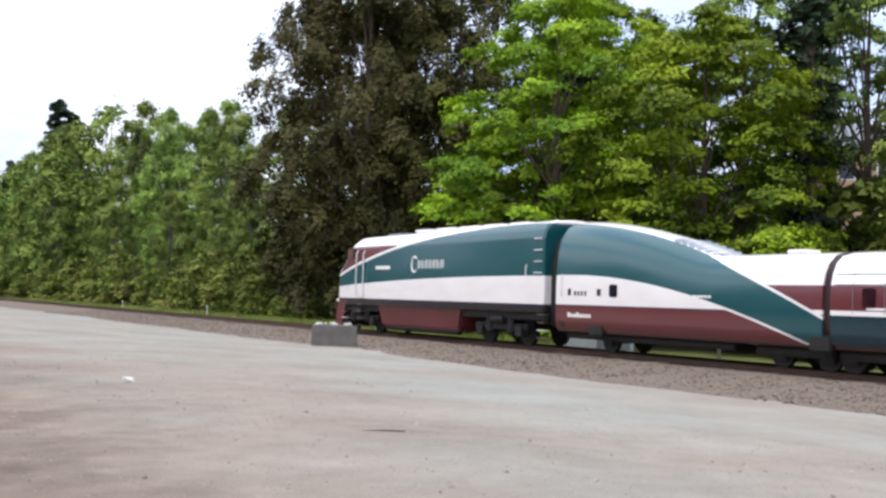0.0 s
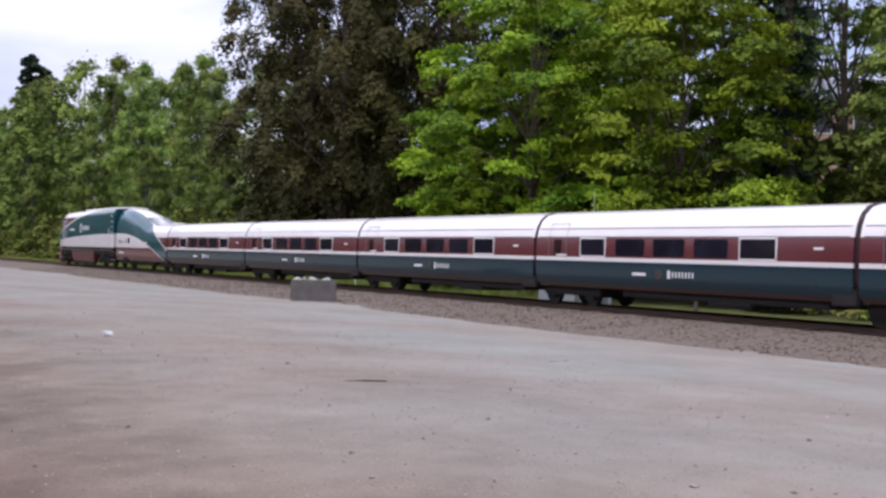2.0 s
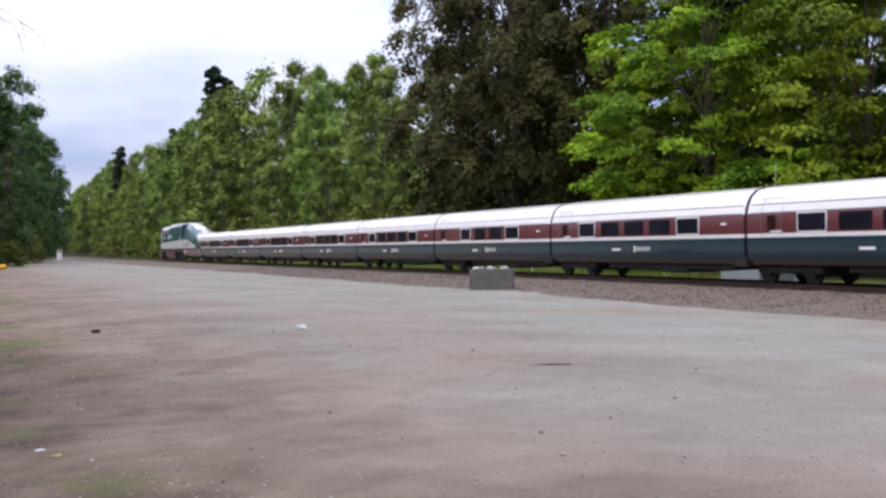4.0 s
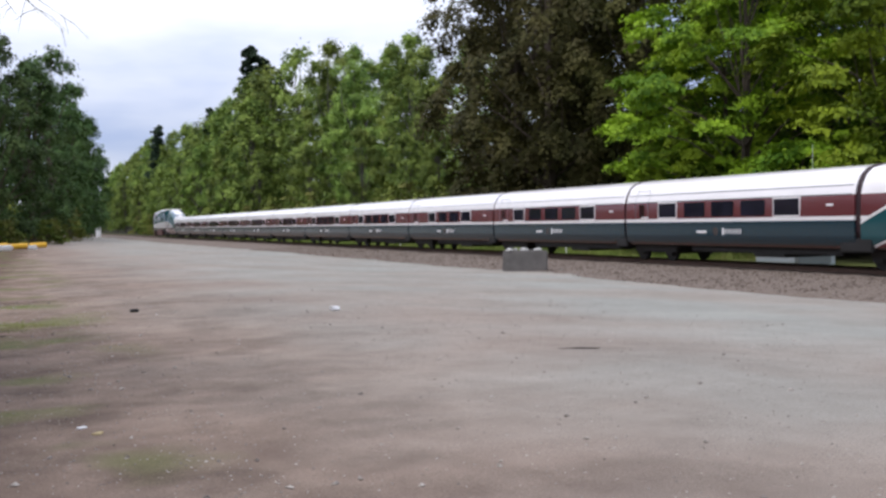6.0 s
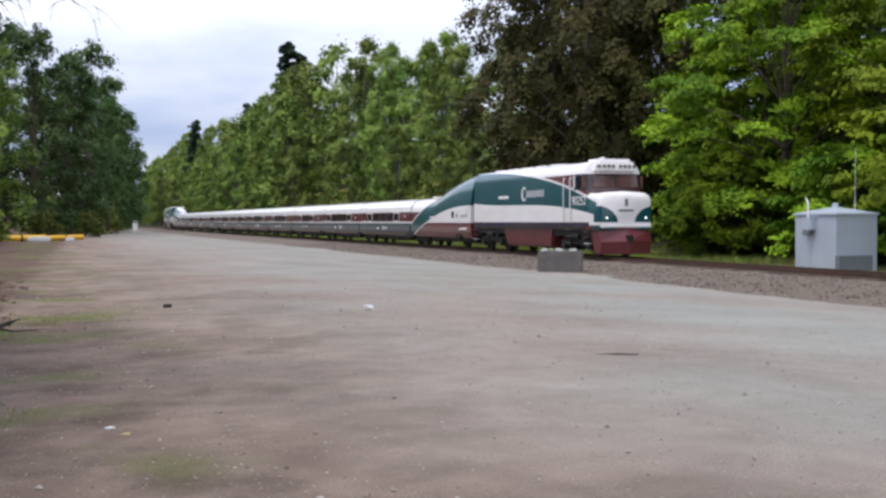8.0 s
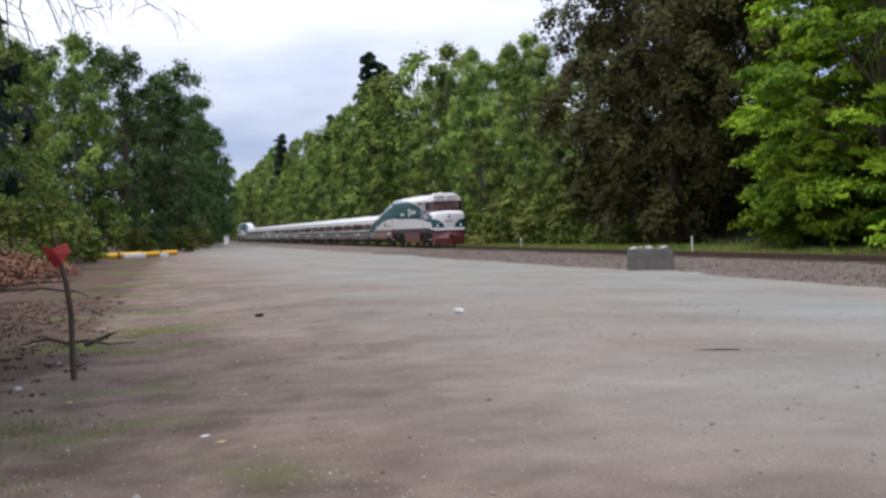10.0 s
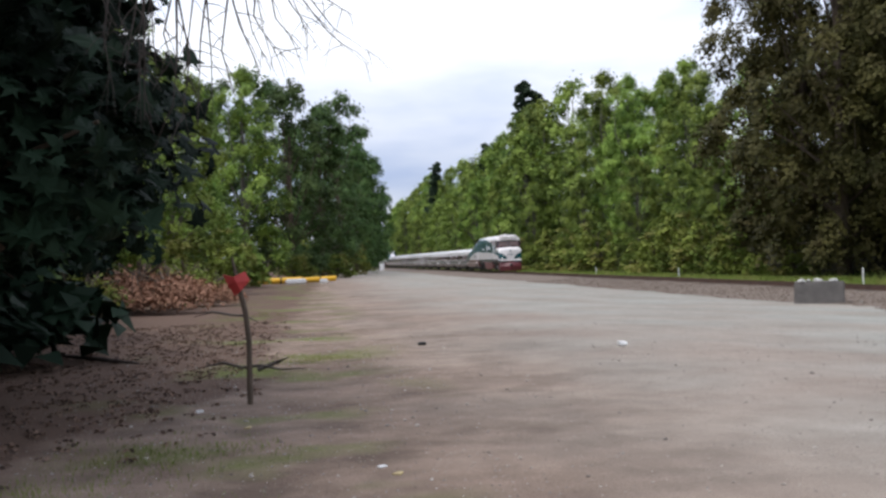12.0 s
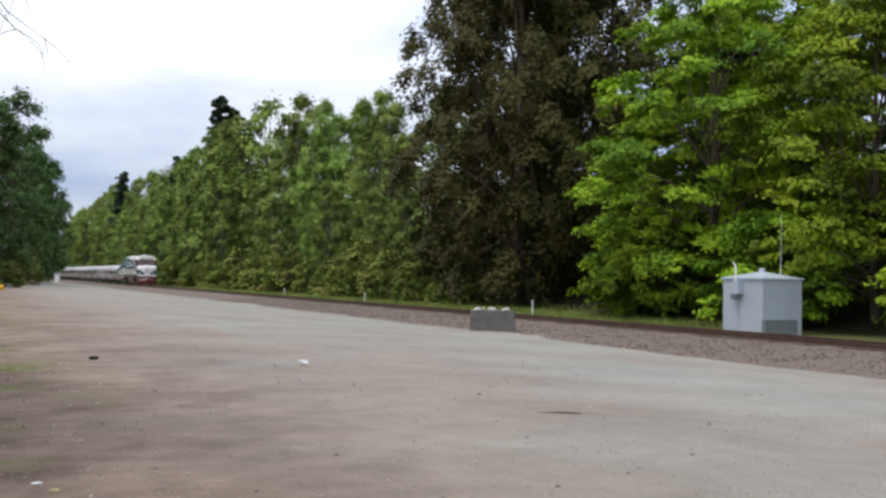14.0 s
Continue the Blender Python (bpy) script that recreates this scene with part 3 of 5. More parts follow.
def slab_on_slope(section, u0, u1, f0, f1, s, lift=0.03):
    """A thin pane laid on the hull's slope between two stations and two parts of its half width."""
    bm = bmesh.new()
    rows = []
    for u in (u0, u1):
        w, top, r = section(u)
        rows.append([(s * w * f, u, top) for f in (f0, f1)])
    d = (Vector(rows[1][0]) - Vector(rows[0][0])).normalized()
    nrm = Vector((0, -d.z, d.y)) if d.z < 0 else Vector((0, d.z, -d.y))
    if nrm.z < 0 and nrm.y < 0:
        nrm = -nrm
    v = []
    for k in (-0.02, lift):
        for row in rows:
            for p in row:
                v.append(bm.verts.new(Vector(p) + nrm * k))
    for q in ((0, 1, 3, 2), (4, 5, 7, 6), (0, 1, 5, 4), (2, 3, 7, 6), (0, 2, 6, 4), (1, 3, 7, 5)):
        bm.faces.new([v[i] for i in q])
    return bm


def build_loco(label, mat, section, L, cab, boxy):
    """A diesel cab unit: hull, windscreen, doors, ladders, bogies, tank, pilot. cab: where the door stands."""
    car = thing("locomotive", label, "locomotive", group="train cars")
    us = [0.2, 0.26] + list(np.linspace(0.7, 14.1, 16)) + list(np.linspace(14.16, L, 24))
    verts, n = [], 0
    for u in us:
        w, top, r = section(u)
        if u == 0.2:
            w, top = w - 0.06, top - 0.06
        shoulder = max(2.3, top - r * 1.5) if top > 2.9 else top - 0.45
        half = [(w * 0.97, 1.30), (w, 1.36), (w, 1.9), (w, shoulder)]
        for a in (22, 45, 68, 90):
            half.append((w - (w * 0.36) * (1 - math.cos(radians(a))), shoulder + (top - 0.05 - shoulder) * math.sin(radians(a))))
        half.append((0.0, top))
        ring = [(-x, z) for x, z in half] + [(x, z) for x, z in reversed(half[:-1])]
        n = len(ring)
        verts += [(x, u, z) for x, z in ring]
    faces = [(j * n + i, j * n + (i + 1) % n, (j + 1) * n + (i + 1) % n, (j + 1) * n + i) for j in range(len(us) - 1) for i in range(n)]
    faces += [tuple(range(n))[::-1], tuple(range((len(us) - 1) * n, len(us) * n))]
    me = mesh_of("hull", verts, faces, mat, smooth=True)
    me.set_sharp_from_angle(angle=radians(32))
    part("hull", me, None, car, "white, teal and maroon hull")
    for s in (-1, 1):
        if boxy:
            part("windscreen", slab_on_slope(section, 14.345, 14.52, 0.04, 0.80, s), cab_glass, car, "brown-tinted windscreen")
            part("side_windscreen", box(s * 1.51 - 0.04, s * 1.51 + 0.03, 14.0, 14.42, 3.3, 3.88, 0.03), cab_glass, car)
            part("cab_window", box(s * 1.53 - 0.03, s * 1.53 + 0.012, 13.3, 13.85, 3.32, 3.9, 0.03), window_glass, car)
            part("window_pillar", box(s * 1.53 - 0.02, s * 1.53 + 0.02, 13.08, 13.24, 3.3, 3.92, 0.02), paint_white, car)
            part("nose_light", tube([(s * 1.05, L - 0.12, 1.86), (s * 1.05, L + 0.05, 1.86)], [0.048, 0.042], 14), headlight, car, "lit round nose lamp")
        else:
            part("windscreen", slab_on_slope(section, 15.62, 16.6, 0.04, 0.62, s), cab_glass, car, "brown-tinted sloping windscreen")
            part("side_windscreen", box(s * 1.50 - 0.04, s * 1.50 + 0.03, 15.2, 15.8, 3.45, 4.0, 0.03), cab_glass, car)
            part("cab_window", box(s * 1.55 - 0.03, s * 1.55 + 0.012, 14.9, 15.1, 3.5, 4.0, 0.02), window_glass, car)
            part("nose_light", tube([(s * 0.95, L - 0.2, 1.95), (s * 0.95, L + 0.03, 1.95)], [0.12, 0.11], 14), cab_glass, car, "round nose light")
        part("cab_door", box(s * 1.545 - 0.03, s * 1.545 + 0.004, cab + 0.08, cab + 0.62, 1.62, 3.9, 0.02), mat, car)
        for yy in (cab, cab + 0.7):
            part("handrail", tube([(s * 1.55, yy, 1.75), (s * 1.63, yy, 1.85), (s * 1.63, yy, 3.75), (s * 1.55, yy, 3.85)], [0.035] * 4, 6), chrome, car, "bright upright handrail")
        for i in range(4):
            part("cab_step", box(s * 1.5 - 0.1, s * 1.5 + 0.1, cab + 0.1, cab + 0.58, 0.30 + i * 0.33, 0.34 + i * 0.33, 0.01), steel, car)
        for yy in (0.15, L - 1.35):
            for i in range(4):
                part("end_step", box(s * 1.42 - 0.12, s * 1.42 + 0.12, yy, yy + 0.42, 0.33 + i * 0.29, 0.37 + i * 0.29, 0.01), chrome if i == 1 else steel, car)
    if boxy:
        hood = box(-1.14, 1.14, 13.2, 14.66, 3.98, 4.70, 0.0)
        for v in hood.verts:
            if v.co.z > 4.3:
                v.co.x *= 0.86
                v.co.y -= 0.16 if v.co.y > 14 else 0.0
        bmesh.ops.bevel(hood, geom=hood.edges[:], offset=0.14, segments=4, affect="EDGES")
        hood = part("light_hood", hood, paint_white, car, "white rounded roof hood with lamps")
        for x in (-0.95, -0.68, -0.44, -0.2, 0.2, 0.44, 0.68, 0.95):
            part("roof_lamp", tube([(x, 14.5, 4.34), (x, 14.67, 4.33)], [0.085, 0.075], 12), steel, hood)
        part("horn", tube([(0.2, 13.2, 4.72), (0.2, 13.7, 4.74)], [0.06, 0.09], 10), paint_white, car)
    else:
        for s in (-1, 1):
            for i in range(4):
                part("rung", tube([(s * 1.5, 0.3, 2.75 + i * 0.42), (s * 1.58, 0.3, 2.75 + i * 0.42), (s * 1.58, 0.75, 2.75 + i * 0.42), (s * 1.5, 0.75, 2.75 + i * 0.42)], [0.025] * 4, 6), chrome, car)
            part("grab_bar", tube([(s * 1.55, 1.2, 2.6), (s * 1.62, 1.2, 2.65), (s * 1.62, 1.2, 3.0), (s * 1.55, 1.2, 3.05)], [0.025] * 4, 6), chrome, car)
        part("roof_vent", box(-0.8, 0.8, 11.9, 13.2, 4.5, 4.68, 0.05), grey_box, car, "dark roof vent")
    c0, c1 = (4.3, 10.7) if boxy else (5.7, 12.95)
    tank = box(-1.44, 1.44, c0, c1, 0.36, 1.5, 0.10)
    for v in tank.verts:
        if v.co.z < 0.8:
            v.co.y += 0.35 if v.co.y < 8 else -0.35
            v.co.x *= 0.93
    part("fuel_tank", tank, paint_maroon, car, "maroon fuel tank between the bogies")
    part("air_tank", tube([(-1.1, c0 + 0.6, 0.34), (-1.1, c1 - 0.6, 0.34)], [0.15, 0.15], 10), black_steel, car)
    for yc in ((2.4, 12.9) if boxy else (3.3, 14.9)):
        for s in (-1, 1):
            bg = part("bogie_frame", box(s * 1.12 - 0.09, s * 1.12 + 0.09, yc - 1.75, yc + 1.75, 0.55, 0.82, 0.05), black_steel, car, "black cast bogie frame")
            for dy in (-1.3, 1.3):
                part("wheel", disc(s * 0.68, s * 0.84, yc + dy, 0.5, 0.5, 24), black_steel, bg)
                part("axle_box", box(s * 1.2 - 0.13, s * 1.2 + 0.13, yc + dy - 0.22, yc + dy + 0.22, 0.32, 0.72, 0.04), black_steel, bg)
                part("spring", tube([(s * 1.18, yc + dy * 0.55, 0.5), (s * 1.18, yc + dy * 0.55, 1.15)], [0.16, 0.16], 10), black_steel, bg)
            part("brake_cylinder", tube([(s * 1.3, yc - 0.4, 0.98), (s * 1.3, yc + 0.4, 0.98)], [0.15, 0.15], 10), black_steel, bg)
    part("underframe", box(-1.32, 1.32, 0.2, L - 0.5, 1.0, 1.33, 0.02), black_steel, car)
    bm = bmesh.new()
    prof = [(L - 0.9, 1.34), (L - 0.05, 1.34), (L + 0.12, 0.75), (L + 0.05, 0.16), (L - 0.5, 0.2)]
    a = [bm.verts.new((-1.36, y - 0.1, z)) for y, z in prof]
    c = [bm.verts.new((0, y + (0.3 if z < 1 else 0.05), z)) for y, z in prof]
    b = [bm.verts.new((1.36, y - 0.1, z)) for y, z in prof]
    for p, q in ((a, c), (c, b)):
        for i in range(len(prof)):
            j = (i + 1) % len(prof)
            bm.faces.new((p[i], p[j], q[j], q[i]))
    bm.faces.new(a)
    bm.faces.new(b[::-1])
    part("pilot", bm, paint_maroon, car, "maroon snow plough pilot")
    part("coupler", box(-0.16, 0.16, L, L + 0.42, 0.72, 1.05, 0.04), black_steel, car)
    part("anticlimber", box(-1.38, 1.38, L - 0.3, L + 0.06, 1.40, 1.56, 0.05), paint_white, car)
    for s in (-1, 1):
        p = 7.2 if s > 0 else 9.6
        arc = [(s * 1.552, p + s * (0.22 - 0.24 * math.cos(radians(a))), 3.16 + 0.34 * math.sin(radians(a))) for a in range(-140, 141, 20)]
        part("name_curve", tube(arc, [0.012] + [0.045] * (len(arc) - 2) + [0.012], 5), paint_white, car, "white painted curve that begins the name")
        p += s * 0.52
        for i in range(7):
            for w, hh in ((0.075, 0.36), (0.035, 0.30 if i % 2 else 0.36)):
                q = p + s * w
                part("name_bar", box(s * 1.553 - 0.008, s * 1.553 + 0.004, min(p, q), max(p, q), 2.98, 2.98 + hh), paint_white, car, "white bar of painted name" if i == 0 else "")
                p = q + s * 0.09
            p += s * 0.02
        y0 = 4.0 if s > 0 else 12.9
        part("name_bar", box(s * 1.553 - 0.008, s * 1.553 + 0.004, min(y0, y0 + s * 1.35), max(y0, y0 + s * 1.35), 2.96, 3.12), paint_white, car)
    if boxy:
        part("nose_badge", box(-0.1, 0.1, L - 0.05, L + 0.015, 2.42, 2.78, 0.02), grey_box, car, "grey nose badge bar")
        part("nose_badge", box(-0.4, 0.4, L - 0.05, L + 0.012, 2.16, 2.26, 0.01), grey_box, car)
    for i in range(5):
        part("roof_hatch", box(-0.9, 0.9, 2.0 + i * 1.8, 3.3 + i * 1.8, section(3)[1] - 0.1, section(3)[1] + 0.03, 0.03), paint_white, car)
    return car


def road_number(parent, text, y, z, size, out):
    """Painted digits on both sides of a cab."""
    for s in (-1, 1):
        cu = bpy.data.curves.new("digits", "FONT")
        cu.body, cu.size, cu.extrude, cu.align_x = text, size, 0.004, "CENTER"
        tmp = new("digits", cu)
        me = bpy.data.meshes.new_from_object(tmp)
        bpy.data.objects.remove(tmp)
        me.materials.clear()
        me.materials.append(paint_white)
        part("number", me, None, parent, "white painted fleet number", pose(s * out, y, z, 90, 0, 90 * s))


N_COACH = 11
TRAIN = []
lead = build_loco("leading streamlined diesel locomotive in teal, white and maroon", lead_livery, lead_section, 17.2, 14.0, False)
TRAIN.append((lead, FIN_L, 0))
front_fin = build_fin_car("teal and white end car sweeping up to the leading locomotive")
TRAIN.append((front_fin, 0.0, 0))
coach_a = build_coach(True, "low coach in green, white and maroon with five windows")
coach_b = build_coach(False, "low coach in green, white and maroon with four windows")
kinds = [0, 0, 0, 0, 0, 1, 0, 0, 1, 0, 0]
used = set()
for i, kk in enumerate(kinds):
    src = (coach_a, coach_b)[kk]
    if kk in used:
        ob = copy_thing(src, Matrix())
    else:
        ob = src
        used.add(kk)
    TRAIN.append((ob, -COACH * i, 0))
rear_fin = copy_thing(front_fin, Matrix())
tagged(rear_fin, "teal and white end car sweeping up to the trailing cab unit")
TRAIN.append((rear_fin, -COACH * N_COACH, 180))
tail = build_loco("trailing cab control unit with white roof and brown windscreen", tail_livery, tail_section, 15.5, 12.2, True)
road_number(tail, "90252", 13.62, 2.50, 0.60, 1.532)
TRAIN.append((tail, -COACH * N_COACH - FIN_L, 180))

# where the first coach's front end stands, second by second
TRAIN_Y = [(0.0, 18.2), (1.5, 56.2), (3.0, 95.0), (4.7, 137.4), (6.5, 181.1), (7.5, 204.0), (9.2, 242.3), (11.0, 281.0), (12.5, 311.5), (14.0, 341.0)]

# ---- trees ----


def leaves_to_mesh(name, P, N, S, mat, rng, single=False):
    """Small folded leaves (or single blades, for far crowns) at points P, facing N."""
    m = len(P)
    a = np.cross(N, rng.normal(size=(m, 3)))
    a /= np.linalg.norm(a, axis=1)[:, None]
    b = np.cross(N, a)
    s = S[:, None]
    fold = N * s * 0.14
    if single:
        v = np.stack([P - a * s * 0.55, P + b * s * 0.5 + a * s * 0.2 - fold, P - b * s * 0.4 + a * s * 0.5 + fold], 1).reshape(-1, 3)
        tri, nf = np.arange(m * 3), m
    else:
        v = np.stack([P - a * s * 0.55, P + b * s * 0.36 + fold, P + a * s * 0.6 - fold * 1.2, P - b * s * 0.36 + fold], 1).reshape(-1, 3)
        i = np.arange(m) * 4
        tri, nf = np.stack([i, i + 1, i + 2, i, i + 2, i + 3], 1).reshape(-1), m * 2
    me = bpy.data.meshes.new(name)
    me.vertices.add(len(v))
    me.vertices.foreach_set("co", v.astype(np.float32).ravel())
    me.loops.add(len(tri))
    me.loops.foreach_set("vertex_index", tri.astype(np.int32))
    me.polygons.add(nf)
    me.polygons.foreach_set("loop_start", (np.arange(nf) * 3).astype(np.int32))
    me.polygons.foreach_set("loop_total", np.full(nf, 3, np.int32))
    me.materials.append(mat)
    me.update(calc_edges=True)
    me.validate()
    return me


def unit(v):
    return v / np.linalg.norm(v, axis=-1, keepdims=True)


def leaf_mesh(name, centres, radii, counts, size, mat, rng, flat=0.6, droop=0.0, single=False):
    """Many small leaves gathered in pads round the given centres."""
    P, N, S = [], [], []
    for c, r, m in zip(centres, radii, counts):
        d = unit(rng.normal(size=(m, 3)))
        d[:, 2] = np.where(d[:, 2] < -0.25, -d[:, 2] * 0.7, d[:, 2])
        rad = r * rng.uniform(0.55, 1.0, m) ** 0.6
        p = d * rad[:, None]
        p[:, 2] *= flat
        p[:, 2] -= droop * (p[:, 0] ** 2 + p[:, 1] ** 2) / max(r, 0.1)
        P.append(p + c)
        N.append(unit(d * 0.6 + rng.normal(size=(m, 3)) * 0.5 + np.array([0, 0, 0.75])))
        S.append(size * rng.uniform(0.6, 1.35, m))
    return leaves_to_mesh(name, np.concatenate(P), np.concatenate(N), np.concatenate(S), mat, rng, single)


def spray_mesh(name, boughs, sprays, leaves, size, spray_r, mat, rng, hang=0.35, thin=0.16, single=False, squash=0.65, soft=0.45):
    """Boughs (x, y, z, radius) hung with flat leaf sprays that arch outwards and down, dark gaps between them."""
    B = np.repeat(np.array(boughs), sprays, axis=0)
    o = B[:, :3] * np.array([1, 1, 0])
    o = o / (np.linalg.norm(o, axis=1)[:, None] + 0.3)
    v = unit(rng.normal(size=(len(B), 3)) * 0.8 + o * 0.75 + np.array([0, 0, 0.30]))
    v[:, 2] = np.where(v[:, 2] < -0.35, -v[:, 2], v[:, 2])
    c = B[:, :3] + v * B[:, 3:4] * np.array([1, 1, squash]) * rng.uniform(0.55, 1.0, (len(B), 1))
    h = unit(v * np.array([1, 1, 0]) + rng.normal(size=v.shape) * np.array([0.25, 0.25, 0]))
    t = np.stack([-h[:, 1], h[:, 0], np.zeros(len(h))], 1)
    r = spray_r * rng.uniform(0.6, 1.3, len(B))
    n = leaves
    R, H, T, V, C = (np.repeat(q, n, axis=0) for q in (r[:, None], h, t, v, c))
    ang, rad = rng.uniform(0, 6.283, len(R)), rng.uniform(0, 1, len(R)) ** 0.6
    a, b = (np.cos(ang) * rad)[:, None], (np.sin(ang) * rad)[:, None]
    P = C + T * a * R * 0.8 + H * b * R * 1.25
    P[:, 2] += (R * (-hang * (0.5 + 0.5 * b) ** 2 * 1.6 - 0.12 * a * a) + R * thin * rng.normal(size=(len(R), 1)))[:, 0]
    N = unit(V * soft + H * (0.25 + 0.5 * hang * (b + 1)) + np.array([0, 0, 0.70]) + rng.normal(size=P.shape) * 0.34)
    return leaves_to_mesh(name, P, N, size * rng.uniform(0.65, 1.3, len(P)), mat, rng, single)


def limbs(base, ends, r0, rng, sides=6):
    """Limbs that leave the trunk's axis and bend up to each end."""
    bm = bmesh.new()
    for e in ends:
        e = Vector(e)
        z0 = max(1.0, e.z * rng.uniform(0.35, 0.7))
        s = Vector((base[0], base[1], z0))
        mid = s.lerp(e, 0.5) + Vector((rng.normal() * 0.3, rng.normal() * 0.3, rng.uniform(0.2, 0.8)))
        r = r0 * rng.uniform(0.22, 0.42)
        tube([s, mid, e], [r, r * 0.6, r * 0.2], sides, bm)
    return bm


def broadleaf(name, label, mat, seed, height, width, low, boughs, sprays, leaves, leaf, spray_r=0.8, bough_r=(1.2, 2.2), lean=0.0, bark_mat=None, hang=0.35, single=False, point=0.70, fill=0.25, squash=0.65, thin=0.16, soft=0.45):
    """A tree with a tapered trunk, limbs and a crown of boughs hung with leaf sprays."""
    rng = np.random.default_rng(seed)
    tree = thing(name, label, "tree")
    C = []
    for i in range(boughs):
        f = min(1.0, max(0.0, (i + 0.5) / boughs + rng.uniform(-0.05, 0.05)))
        env = width * 0.5 * math.sin(math.pi * min(1.0, 0.24 + point * f)) ** 0.75
        a = i * 2.39996 + rng.uniform(-0.5, 0.5)
        r = rng.uniform(*bough_r) * (1.12 - 0.42 * f)
        inner = rng.uniform() < fill
        q = max(0.0, env - r * 0.55) * (rng.uniform(0.1, 0.5) if inner else rng.uniform(0.72, 1.08))
        C.append((q * math.cos(a) + lean * f, q * math.sin(a), low + r * 0.3 + (height - low - r * 0.8) * f, r))
    bk = bark_mat or bark
    tw = max(0.16, height * 0.013)
    pts = [(0, 0, -0.8), (0.05, 0.05, height * 0.25), (lean * 0.5 + 0.15, -0.1, height * 0.55), (lean * 0.9, 0.1, height * 0.9)]
    pick = rng.choice(len(C), min(len(C), 30), replace=False)
    wood = limbs((0, 0), [C[i][:3] for i in pick], tw, rng, 5)
    part("trunk", tube(pts, [tw * 1.35, tw, tw * 0.6, tw * 0.12], 9, wood), bk, tree, "tapered trunk with spreading limbs")
    part("crown", spray_mesh("crown", C, sprays, leaves, leaf, spray_r, mat, rng, hang, thin, single, squash, soft), None, tree)
    return tree


def conifer(name, label, mat, seed, height, width, low, whorls, leaf, sparse=1.0, droop=0.35, taper=0.45):
    """A conifer: straight trunk, whorls of drooping boughs hung with sprays."""
    rng = np.random.default_rng(seed)
    tree = thing(name, label, "tree")
    tw = height * 0.014
    C, R, K = [], [], []
    bm = bmesh.new()
    for w in range(whorls):
        f = w / whorls
        z = low + (height - low) * f
        ln = width * 0.5 * (1 - f) ** taper * rng.uniform(0.55, 1.15) + 0.3
        for b in range(int(rng.integers(4, 7) * sparse) + 1):
            a = rng.uniform(0, 6.283)
            L = ln * rng.uniform(0.55, 1.15)
            end = Vector((math.cos(a) * L, math.sin(a) * L, z - droop * L))
            mid = Vector((math.cos(a) * L * 0.5, math.sin(a) * L * 0.5, z - droop * L * 0.2))
            tube([(0, 0, z), mid, end], [0.07, 0.04, 0.01], 4, bm)
            for t in np.arange(0.3, 1.05, max(0.16, 0.7 / max(L, 0.5))):
                p = Vector((0, 0, z)).lerp(mid, t * 2) if t < 0.5 else mid.lerp(end, t * 2 - 1)
                C.append((p.x + rng.normal() * 0.15, p.y + rng.normal() * 0.15, p.z - 0.15))
                R.append(rng.uniform(0.45, 0.85) * (0.6 + 0.05 * L))
                K.append(int(rng.integers(18, 36)))
    part("trunk", tube([(0, 0, -0.8), (0, 0.05, height * 0.4), (0.05, 0, height * 0.98)], [tw * 1.3, tw, tw * 0.1], 10, bm), bark, tree)
    part("crown", leaf_mesh("crown", C, R, K, leaf * 1.2, mat, rng, 0.8, 0.5, True), None, tree)
    return tree


def shrub(name, label, mat, seed, height, width, pads, per_pad, leaf, single=False):
    rng = np.random.default_rng(seed)
    tree = thing(name, label, "shrub")
    C, R, K = [], [], []
    for i in range(pads):
        a, f = rng.uniform(0, 6.283), rng.uniform(0, 1)
        q = width * 0.5 * math.sqrt(max(0.05, 1 - f * f * 0.85)) * rng.uniform(0.2, 1) ** 0.5
        C.append((q * math.cos(a), q * math.sin(a), 0.2 + height * f * rng.uniform(0.8, 1.1)))
        R.append(rng.uniform(0.45, 0.9))
        K.append(per_pad)
    pick = rng.choice(pads, min(pads, 14), replace=False)
    part("stem", limbs((0, 0), [C[i] for i in pick], 0.14, rng, 5), bark, tree)
    part("crown", leaf_mesh("crown", C, R, K, leaf, mat, rng, 0.75, 0.1, single), None, tree)
    return tree


def place(ob, x, y, turn=0.0, sink=0.0):
    ob.matrix_world = pose(x, y, ground_z(x, y) - sink, 0, 0, turn)
    return ob


def again(ob, x, y, turn, size=1.0, sink=0.0, label="", tilt=0.0):
    c = copy_thing(ob, pose(x, y, ground_z(x, y) - sink, tilt, 0, turn) @ Matrix.Scale(size, 4))
    c.matrix_basis = pose(x, y, ground_z(x, y) - sink, tilt, 0, turn)
    c.scale = (size, size, size)
    return tagged(c, label) if label else c


# the big bright maples beyond the signal hut
MAPLE = "tall bright green bigleaf maple beside the track"
maple_1 = place(broadleaf("maple_tree", MAPLE, leaf_maple, 11, 19, 15, 0.5, 92, 9, 46, 0.235, 0.78, (1.2, 2.0), hang=0.30), 37.5, 47, 30)
maple_2 = place(broadleaf("maple_tree", MAPLE, leaf_maple, 12, 15.6, 13.5, 0.5, 84, 9, 46, 0.235, 0.78, (1.2, 2.0), hang=0.30), 38.0, 36, 100)
again(maple_1, 43.0, 43.0, 200, 0.84)
again(maple_1, 46.0, 53.0, 290, 1.05)
again(maple_2, 41.0, 53.5, 20, 0.92)
vine_1 = place(broadleaf("vine_maple", "low bright green maple filling the wood's edge", leaf_maple, 14, 6.2, 7.5, 0.1, 30, 9, 46, 0.225, 0.7, (0.9, 1.5), hang=0.3), 35.4, 49.0, 0)
again(vine_1, 35.8, 40.5, 110, 0.95)
